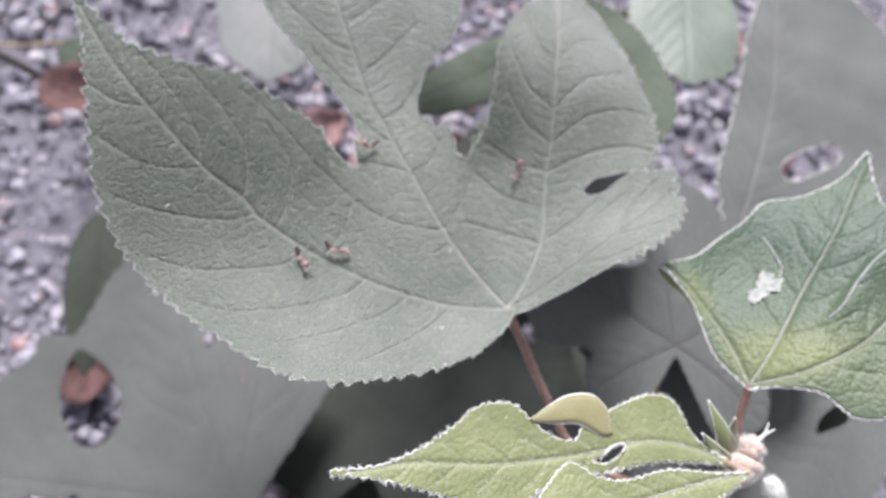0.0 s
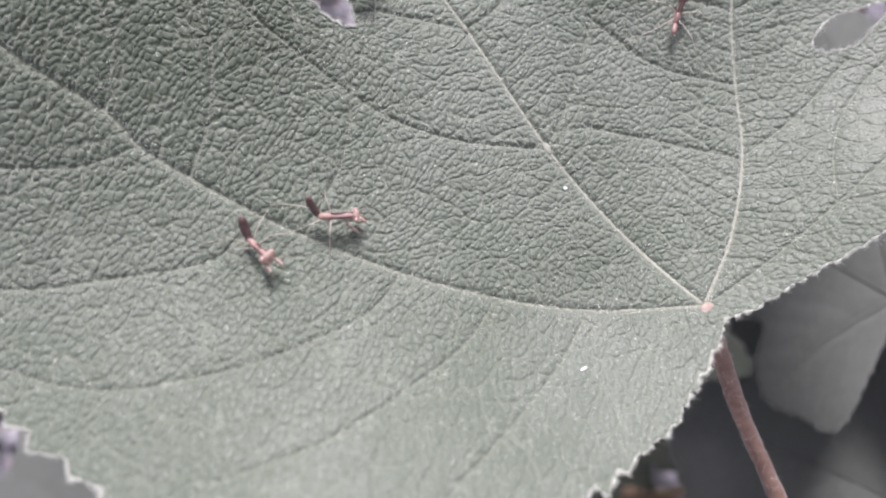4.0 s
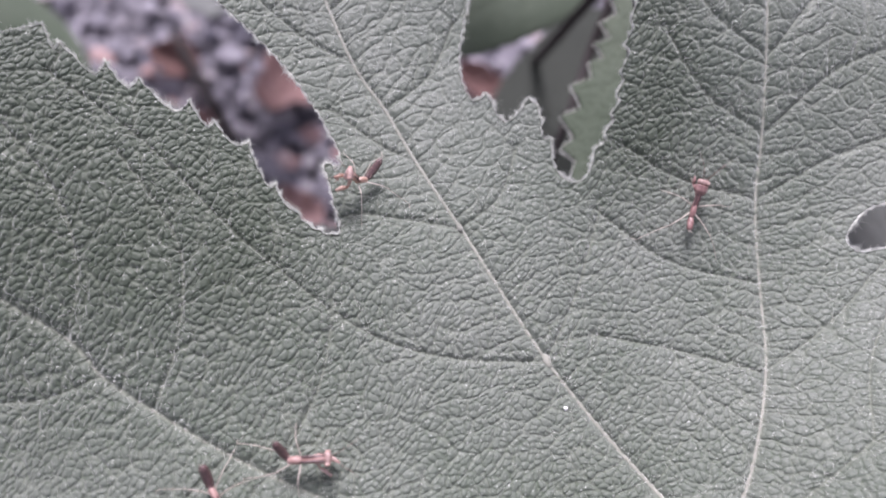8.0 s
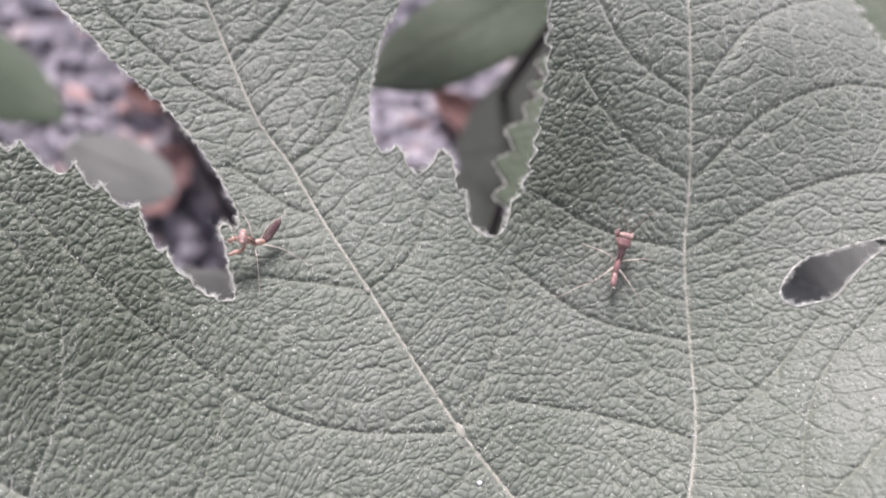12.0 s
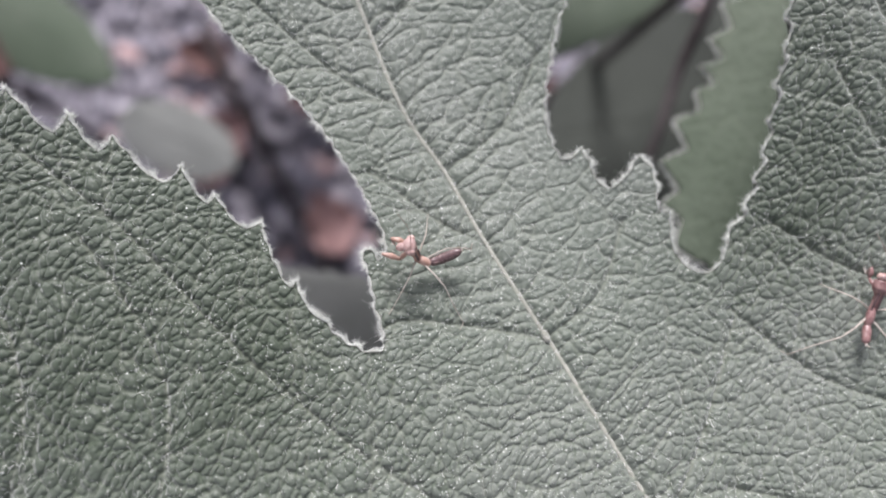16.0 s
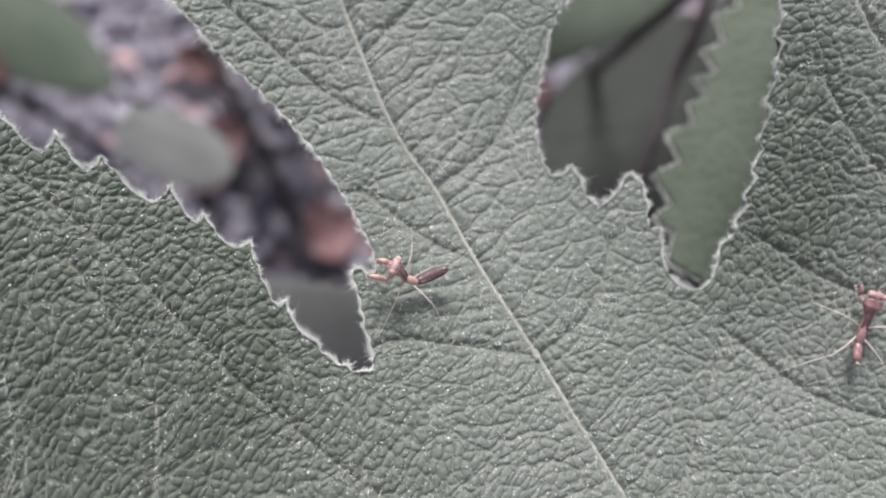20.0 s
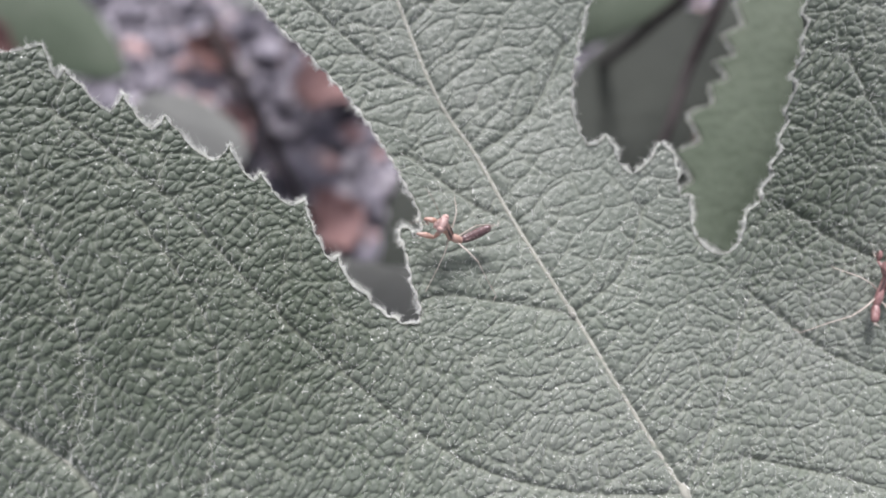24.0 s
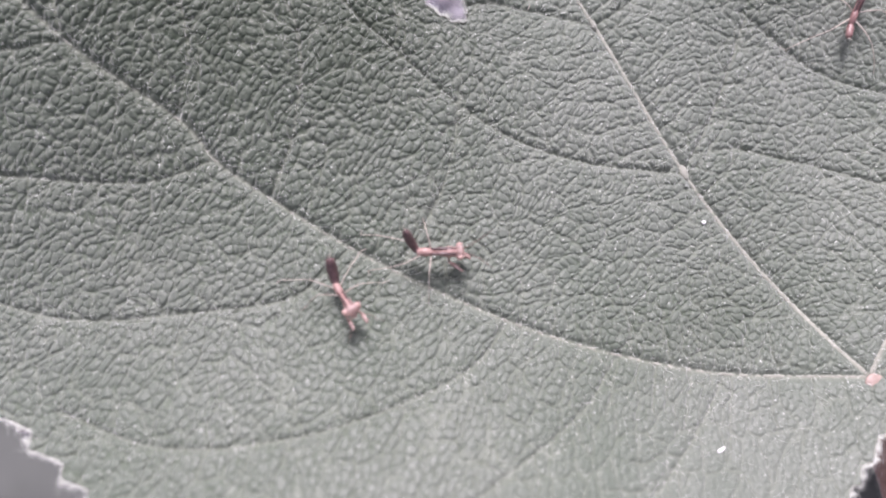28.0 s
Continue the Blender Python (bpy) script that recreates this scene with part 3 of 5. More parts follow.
TOE = [(-0.9, -3.9), (-5.8, -6.6), (-13.8, -10.7), (-20, -11.6)]
LOWER = [(-20, -11.6), (-31.8, -12.2), (-43, -11.7), (-52.5, -10.2), (-62.6, -5.4), (-69.2, 1.3), (-75, 9),
         (-84.3, 20.9), (-92.2, 32.6), (-97, 42.9), (-99.2, 50), (-100.6, 58.8), (-100.7, 65), (-99.3, 74), (-97.5, 83.7), (-96.2, 93.6), (-95, 105), (-96, 118)]
UPPER = [(-96, 118), (-89, 106), (-83.6, 99.8), (-77.1, 96.5), (-67.9, 92.6), (-60, 89.6), (-55.6, 87.6)]
JAGS = [(-55.6, 87.6), (-55.2, 86.2), (-54.4, 87.2), (-53.3, 85.0), (-51.6, 81.8), (-49.9, 83.5), (-49.5, 81.6), (-48.3, 79.0), (-46.8, 80.4), (-46.0, 78.4), (-43.7, 74.6), (-41.8, 76.0),
        (-41.5, 74.0), (-40.6, 71.6), (-39.7, 72.4), (-39.3, 70.9), (-38.1, 68.4), (-36.4, 68.6), (-36.5, 66.0), (-36.3, 63.9), (-35.8, 61.7), (-35.0, 62.3), (-34.9, 60.0), (-34.2, 58.2)]
SINUS = [(-34.2, 58.2), (-32.9, 55.6), (-31.2, 53.8), (-29.7, 53.3), (-28.9, 54.2), (-28.8, 55.6), (-28.6, 58.2), (-28.3, 61.0), (-28.3, 63.0), (-27.7, 62.9), (-27.2, 61.9), (-26.2, 62.2), (-25.7, 64.0), (-26.0, 67.5), (-26.7, 71.2),
         (-27.6, 75.0), (-29.0, 78.9), (-30.9, 83.0), (-33.5, 87.6), (-35.4, 92.1), (-38.8, 99), (-43.6, 112), (-46, 126), (-38, 146), (-20, 168)]
CENTRE = [(-20, 168), (4, 146), (18, 128), (19, 112), (16, 97.5), (10.5, 89.5), (4.5, 85.2), (0.4, 82.0), (-2.1, 78.6), (-4.6, 74.3), (-6.0, 70.4), (-6.1, 68.0), (-5.8, 66.4)]
TORN = [(-5.8, 66.4), (-4.6, 66.0), (-3.3, 66.8), (-3.0, 65.0), (-3.1, 63.4), (-2.3, 61.7), (-0.5, 62.1), (1.2, 63.4), (2.0, 63.9), (2.8, 62.2), (2.5, 60.0), (1.8, 57.6), (2.9, 57.4), (2.3, 55.6), (1.8, 54.0), (2.0, 52.4),
        (2.5, 51.2), (3.9, 50.2), (5.8, 50.7), (6.6, 51.6), (7.5, 52.9)]
RIGHT_IN = [(7.5, 52.9), (9.5, 53.9), (12.7, 57.2), (14.6, 60.4), (16.4, 63.2), (18.2, 66.5), (20.2, 70.8), (22.0, 75.5), (24.5, 81.5), (30.4, 88.5), (40, 95.5), (50, 103), (60, 113), (66, 121)]
RIGHT_OUT = [(66, 121), (73.5, 103), (73, 88), (69.4, 73), (66.8, 61), (66.2, 54), (65.2, 47), (63.6, 42), (61.6, 37.5), (59.0, 33.0)]
WEDGE = [(59.0, 33.0), (59.2, 31.3), (56.6, 30.4), (53.4, 29.7), (56.8, 28.7), (60.4, 27.9), (63.6, 27.4)]
SMALL = [(63.6, 27.4), (60.6, 23.6), (58.2, 20.6), (57.7, 15.5), (53.6, 10.4), (50.4, 7.8), (42.7, 4.3), (31.5, 2.3)]
HEEL = [(31.5, 2.3), (21.5, 0.3), (13, -1), (5, -2.3), (0.9, -2.2)]
HOLE = [(51.0, 30.3), (48.0, 31.5), (44.0, 32.0), (40.2, 32.4), (36.9, 31.0), (35.4, 29.3), (36.0, 27.4), (38.3, 26.8), (40.4, 26.4), (43.2, 27.6), (46.2, 28.9)]


# greener stretches with thin down, shade painted in too: centre, half-widths, amount
SHADED_GREENS = [(-64, 78, 26, 24, 1.0), (-44, 60, 17, 18, 0.95), (-72, 52, 16, 22, 0.35), (13, 54, 10, 9, 1.0), (21, 67, 7, 13, 0.8), (50, 53, 12, 9, 0.45), (-16, 12, 12, 5, 0.4), (-92, 62, 8, 22, 0.3)]

# stretches with a flatter grain
SLEEK = [(-15, 88, 24, 30), (46, 72, 22, 30), (-28, -4, 32, 8), (40, 12, 16, 10), (-12, 62, 14, 12)]


def lobe_lies(x, y):
    """Which way the cross veins lie in the left lobe, the middle of the leaf and the right-hand lobes."""
    left = (x + 9) * 40 + (y - 29) * 38 < 0
    left = np.where(y < 29, (x + 9) * 5 + (y - 5) * 14 < 60, left) & (x < 0)
    right = ~left & (x > np.interp(y, [0, 17.4, 28, 47.5, 65.5, 92], [0, 17.3, 22.8, 31.4, 38, 50]))
    return [(left, 0.72), (right, -0.35), (~left & ~right, 0.05)]


def jagged(pts):
    """A torn run with sharp corners: straight stretches, bowed a little."""
    p = np.array(pts, float)
    out = []
    for a, b in zip(p[:-1], p[1:]):
        k = max(2, int(np.linalg.norm(b - a) / 0.22))
        t = np.linspace(0, 1, k, endpoint=False)[:, None]
        side = np.array([b[1] - a[1], a[0] - b[0]])
        out.append(a + (b - a) * t + side * 0.09 * np.sin(np.pi * t))
    return np.vstack(out + [p[-1:]])


def main_leaf():
    leaf = thing("mulberry_leaf", (-20, 45, 0.3), "downy grey-green lobed leaf with toothed edge and chewed holes", "leaf")
    outline = np.vstack([toothed(TOE, 3.4, 0.6, step=0.22, lean=0.25, seed=12)[:-1], toothed(LOWER, 4.7, 1.45, step=0.22, lean=0.2, seed=3)[:-1], toothed(UPPER, 4.6, 1.7, step=0.22, lean=0.2, seed=4)[:-1], jagged(JAGS)[:-1], toothed(SINUS, 1.7, 0.3, step=0.22, lean=0.5)[:-1],
                         toothed(CENTRE, 1.5, 0.3, step=0.22, lean=0.5)[:-1], jagged(TORN)[:-1], toothed(RIGHT_IN, 3.0, 0.75, step=0.22, lean=0.75, seed=6)[:-1],
                         toothed(RIGHT_OUT, 3.7, 2.1, step=0.22, lean=0.16, seed=8)[:-1], jagged(WEDGE)[:-1], toothed(SMALL, 3.5, 1.9, step=0.22, lean=0.2, seed=9)[:-1], toothed(HEEL, 3.0, 0.35, step=0.22, lean=0.3, seed=11)])
    hole = spline(HOLE, 0.3, True)
    left, centre, right, small = VEINS
    seconds = [[(-61.5, 45.8), (-68.6, 45.6), (-78, 48.8), (-88.4, 53.6), (-97, 59)], [(-50.4, 32), (-57.5, 28.7), (-67.1, 30.1), (-80.9, 33.9), (-91.9, 41)],
               [(-36.7, 18.5), (-43, 15.3), (-52.3, 14.4), (-62.1, 15), (-74, 18.2), (-84, 25)], [(-26, 11.5), (-32.3, 7.7), (-40.7, 5.4), (-52, 3.6), (-64, 4)],
               [(-15, 5.4), (-22, 1), (-32, -3), (-44, -6.5)], [(-9.5, 28.8), (-21.4, 33.5), (-31, 40.8), (-39.3, 53.2), (-43.3, 60.5), (-47.3, 69.3), (-51, 75.6), (-57, 84)],
               [(-64, 51.4), (-60.5, 58), (-60, 68), (-64, 80), (-70, 92)], [(-72.7, 64), (-72, 72), (-75, 84), (-82, 98)], [(-72, 62.6), (-80, 63.5), (-90, 68), (-98, 76)],
               [(-82, 82), (-90, 84), (-97, 90)], [(-57, 40), (-52, 47), (-48.5, 58), (-52, 72)], [(-46, 28), (-38, 36), (-33, 45)],
               [(-13.8, 49.4), (-21, 53), (-27, 55.5), (-31, 54.5)], [(-13.8, 49.4), (-7, 52), (-2, 58)], [(-9.4, 29), (-2, 36), (6, 46)], [(-16.2, 60.5), (-20, 64), (-25, 71)],
               [(-17.5, 69), (-10, 72), (-4, 78)], [(-19.6, 77), (-25, 82), (-33, 95)], [(-20, 85), (-11, 90), (2, 98)], [(-20.4, 93), (-28, 99), (-39, 115)], [(-20.5, 102), (-8, 108), (10, 118)],
               [(-20.8, 110), (-30, 118), (-40, 132)], [(27.5, 39.3), (18, 46), (12, 53)], [(22.4, 28.5), (12, 36), (5, 46)], [(16.8, 17.3), (8, 24), (-2, 30)], [(16.8, 17.3), (27, 20), (38, 25)],
               [(27.5, 39.3), (40, 41), (52, 40), (60, 36)], [(31.4, 47.5), (25, 56), (22.5, 66)], [(31.4, 47.5), (44, 52), (56, 52), (64, 49)], [(35, 57), (29, 66), (27.5, 78)],
               [(35, 57), (48, 64), (64, 66)], [(40, 71), (52, 79), (68, 83)], [(40, 71), (36.5, 80), (38, 92)], [(46, 84), (58, 93), (70, 98)],
               [(22, 6), (32, 4), (44, 6)], [(22, 6), (28, 14), (36, 20), (46, 24)], [(36, 11), (48, 10), (58, 12)], [(36, 11), (44, 18), (56, 25)]]
    r = np.random.default_rng(17)
    thirds = []
    for m in seconds:
        for line in side_veins(m, r.uniform(3.4, 5.2), r.uniform(5, 9), r.uniform(48, 78), r.uniform(0.1, 0.25), 0.9, 0.5):
            if r.random() < 0.8 and not (m[0][0] > 14 and m[-1][1] < 41):
                cut = r.integers(4, 10)
                thirds.append((np.array(line[:cut]) + r.normal(0, 0.35, (cut, 2)) * np.linspace(0, 1, cut)[:, None]).tolist())
    for m, gap in ((centre, 3.3), (right, 3.6), (left, 4.4)):        # short cross veins off the main ones
        for line in side_veins(m, gap, 10, 80, 0.06, 0.35, 0.2):
            cut = r.integers(5, 10)
            thirds.append((np.array(line[:cut]) + r.normal(0, 0.4, (cut, 2)) * np.linspace(0, 1, cut)[:, None]).tolist())
    for k in (2, 5, 8, 11, 14, 17, 21):        # a small vein runs into each tooth of the torn edge
        x, y = JAGS[k]
        thirds.append([(x, y), (x - 0.5, y - 1.6), (x - 1.9, y - 4.2), (x - 2.2, y - 7.5)])
    body = blade("blade", leaf, outline, [hole], main_height, LEAF, 0.15, [left, centre, right], seconds + [small], 1.0, 0.17, 0.86, 0.3, 0.34, tinted=SHADED_GREENS, thirds=thirds, sleek=SLEEK, underside=0.7, lies=lobe_lies)
    margin(body, outline, main_height, RIB, 0.07, 4, label="pale rim", lift=0.42)
    margin(body, hole, main_height, FUZZ, 0.12, 4, name="hole_margin", lift=0.44)
    edge_hairs(body, [outline, hole], main_height, FUZZ, 110, 0.66, 0.032, lift=0.45)
    edge_hairs(body, [outline, hole], main_height, FUZZ, 5, 1.25, 0.036, 6, "long_hairs", 0.45)
    seam = spline([(50.6, 30.2), (52, 30.0), (53.6, 29.7), (55.5, 29.1)], 0.2)
    edge_hairs(body, [seam], main_height, FUZZ, 220, 0.8, 0.045, 7, "seam_hairs", 0.45)
    face_hairs(body, outline, [hole], main_height, FUZZ, 60000, 0.4, 0.045, lift=0.6)
    rib(body, centre, main_height, RIB, [0.36, 0.24, 0.2, 0.16, 0.12, 0.09], 0.2, flat=0.42)
    rib(body, left, main_height, RIB, [0.3, 0.19, 0.16, 0.14, 0.11, 0.09, 0.07], 0.3)
    rib(body, right, main_height, RIB, [0.34, 0.2, 0.17, 0.14, 0.11, 0.08], 0.26)
    v, f = ball((0, -0.6, main_height(0, -0.6) - 0.1), (1.15, 1.0, 0.36), rings=8, sides=14)
    raw("vein_knot", v, f, RIB_PINK, body, "pinkish knot where the veins meet")
    for x, y, w in ((-9.4, 28.9, 0.55), (-13.9, 49.6, 0.38)):
        v, f = ball((x, y, main_height(x, y) - 0.08), (w, 1.9 * w, 0.3), rings=6, sides=10)
        raw("vein_node", v, f, RIB, body)
    stalk(leaf, [(0.2, -1.5, 0.2), (2.2, -7, -4.0), (4.6, -14.5, -10), (7.6, -25, -16.5), (11.5, -40, -22), (24, -54, -27), (42, -64, -30)], [1.35, 1.25, 1.3, 1.4, 1.6], PETIOLE, "reddish-brown hairy petiole", hairs=900)
    return leaf


def grain(x, y, size, label, long=1.0, turn=0.0):
    """A tiny pale grain lying on the main leaf."""
    z = float(main_height(x, y)) + 0.55
    ob = thing("grain", (x, y, z), label, "speck", "pale specks on the leaf")
    c, s = np.cos(turn), np.sin(turn)
    v, f = ball((x, y, z), (size * long, size, size * 0.8), [[c, -s, 0], [s, c, 0], [0, 0, 1]], 6, 10, lambda u: u * (1 + 0.12 * np.sin(7 * u[:, :1] + 3 * u[:, 1:2])))
    raw("kernel", v, f, SPECK, ob)


main_leaf()
grain(-9.6, 22.4, 0.30, "tiny white grain on the downy leaf")
grain(-84.2, 53.8, 0.30, "tiny white grain on the downy leaf")
grain(-20.2, -1.0, 0.22, "pale rice-shaped speck on the downy leaf", 2.4, 0.2)
cam.data.dof.use_dof = True
FOCUS = thing("focus_point", (-20, 45, 0.3), "", "")
cam.data.dof.focus_object = FOCUS
cam.data.dof.aperture_fstop = 12.5


# ---- other leaves ----
def tilted(p0, p1, p2, bow=0.0, wave=0.0, centre=(0, 0)):
    """A plane through three points, with an optional bow and ripple."""
    n = np.cross(np.subtract(p1, p0), np.subtract(p2, p0))

    def height(x, y):
        x, y = np.asarray(x, float), np.asarray(y, float)
        z = p0[2] - (n[0] * (x - p0[0]) + n[1] * (y - p0[1])) / n[2]
        return z - bow * ((x - centre[0]) ** 2 + (y - centre[1]) ** 2) / 1000 + wave * np.sin(x * 0.14 + 1) * np.cos(y * 0.17)
    return height


def shaped_leaf(name, label, parts, holes, height, mat, step, mains, seconds, wrinkle, cell, rim, hairs=0, furry=0, rel=0.8, ribs=None, fringe=0.5, at=None, rim_mat=None, tinted=(), sink=0.3, stout=1.0):
    """A leaf from edge runs (points, tooth spacing, tooth depth)."""
    outline = np.vstack([toothed(p, sp, dp, step=max(0.3, step * 0.8), lean=0.4, seed=n + 2)[:-1] for n, (p, sp, dp) in enumerate(parts)])
    c = outline.mean(0) if at is None else np.array(at)
    leaf = thing(name, (c[0], c[1], float(height(c[0], c[1]))), label, "leaf")
    holes = [spline(h, 0.5, True) for h in holes]
    body = blade("blade", leaf, outline, holes, height, mat, step, mains, seconds, rel, wrinkle, cell, 0.3, 0.6, tinted=tinted)
    margin(body, outline, height, rim_mat or FUZZ, rim, 5)
    for h in holes:
        margin(body, h, height, rim_mat or FUZZ, rim, 5, name="hole_margin")
    if hairs:
        edge_hairs(body, [outline] + holes, height, FUZZ, hairs, fringe, 0.07)
    if furry:
        face_hairs(body, outline, holes, height, FUZZ, furry, 0.5, 0.06, lift=0.35)
    for n, m in enumerate(mains):
        rib(body, m, height, ribs or RIB, [k * stout for k in ([0.55, 0.4, 0.22, 0.12] if n == 0 else [0.4, 0.25, 0.1])], sink)
    return leaf, body


def young_leaves():
    # the long pale leaf with a drawn-out tip
    h = tilted((-59, -30, 29), (35, -37, 17), (-26, -53, 26), 0.0, 0.5)
    up = [(-58.2, -30.7), (-47.3, -32.7), (-36.4, -31.6), (-27.5, -28.8), (-21.4, -26.4), (-13.8, -27.4), (-9.9, -32.4), (-6.7, -37.2), (-1, -40.4), (3.7, -37.4), (12.4, -35.8), (22.7, -35.2), (28.7, -38.4), (29.3, -44.8), (31, -50), (36, -56)]
    low = [(36, -56), (18.1, -50.2), (5, -48.8), (-3.4, -47.2), (-13.4, -47.6), (-18.1, -49.4), (-26.7, -47.8), (-31.9, -44.1), (-42.8, -38), (-49.9, -34), (-58.2, -30.7)]
    mid = [(36, -55), (20, -46), (0, -43.5), (-20, -40), (-40, -34), (-55, -31.3)]
    sec = side_veins(mid, 11, 14, 50, 0.25)
    leaf, body = shaped_leaf("young_leaf", "pale yellow-green young leaf with a long tip and fringed edge", [(up, 2.0, 0.7), (low, 2.1, 0.9)], [[(1.5, -45.6), (5, -47.4), (9.5, -46.4), (11.5, -44.6), (9, -43.8), (5, -45.2)]], h, LEAF_Y, 0.4, [mid], sec, 0.10, 1.4, 0.32, 34, 5000, 0.6, fringe=0.9, stout=0.7)
    # its curled brownish margin stands above the blade
    rail_a = spline([(-9.7, -32.2, 22.9), (-3.4, -30.4, 22.3), (2, -29.6, 21.6), (7.6, -31, 21.0), (10.2, -35.4, 20.8), (8.6, -39.4, 21.0)], 0.6)
    rail_b = spline([(-9.4, -32.8, 23.0), (-4, -34.8, 22.7), (1, -36.2, 22.5), (4, -38.6, 22.2), (6.4, -41.0, 21.7), (9.4, -41.2, 21.2)], 0.6)
    rail_b = np.stack([np.interp(np.linspace(0, 1, len(rail_a)), np.linspace(0, 1, len(rail_b)), rail_b[:, k]) for k in range(3)], 1)
    rows = [rail_a + (rail_b - rail_a) * k + np.array([0, 0, 0.3 * np.sin(np.pi * k)]) for k in np.linspace(0, 1, 6)]
    n = len(rail_a)
    f = [(r * n + i, r * n + i + 1, (r + 1) * n + i + 1, (r + 1) * n + i) for r in range(5) for i in range(n - 1)]
    curl = raw("curled_edge", np.vstack(rows), f, LEAF_FOLD, body, "curled yellow-green flap with a brownish rim")
    m = curl.modifiers.new("thickness", "SOLIDIFY")
    m.thickness = 0.35 * MM
    for rail, w, m in ((rail_a, 0.42, FUZZ), (rail_b, 0.34, FUZZ)):
        v, f = tube(rail, [0.3 * w, w, w, 0.4 * w], 6)
        raw("curled_rim", v, f, m, curl)
    stalk(leaf, [(35, -55.4, 18.2), (39, -58, 15), (43, -60, 10)], [0.9, 1.0], PETIOLE_TAN, hairs=60)
    # the smaller one beside it
    h = tilted((-26, -53, 33), (40, -41, 22), (0, -70, 33), 0.0, 0.4)
    up = [(-26.1, -52.5), (-19.2, -51.8), (-14.5, -49), (-8.8, -45.6), (-5.1, -44.9), (-0.4, -49.8), (6.5, -52.4), (16.6, -53), (27.5, -57), (36, -59.5)]
    low = [(36, -59.5), (24, -62), (11.7, -63), (-1, -63), (-8.1, -60), (-16.2, -56), (-26.1, -52.5)]
    mid = [(36, -59), (20, -57.6), (4, -56.6), (-10, -54), (-23, -52.7)]
    leaf, body = shaped_leaf("young_leaf", "small yellow-green young leaf with a pointed tip", [(up, 1.9, 0.5), (low, 1.9, 0.8)], [], h, LEAF_Y, 0.4, [mid], side_veins(mid, 9, 9, 50, 0.25), 0.1, 1.4, 0.3, 34, 3000, 0.6, fringe=0.9, stout=0.7)
    stalk(leaf, [(35.5, -59.2, 26.5), (39, -60, 20), (43, -61, 12)], [0.7, 0.9], PETIOLE_TAN, hairs=40)


FOLD = np.array([(74.7, -29.8), (78.5, -28.2), (82.2, -25.7), (87.1, -22.3), (93.8, -18.6), (99.5, -17.4), (105.7, -18.7)])


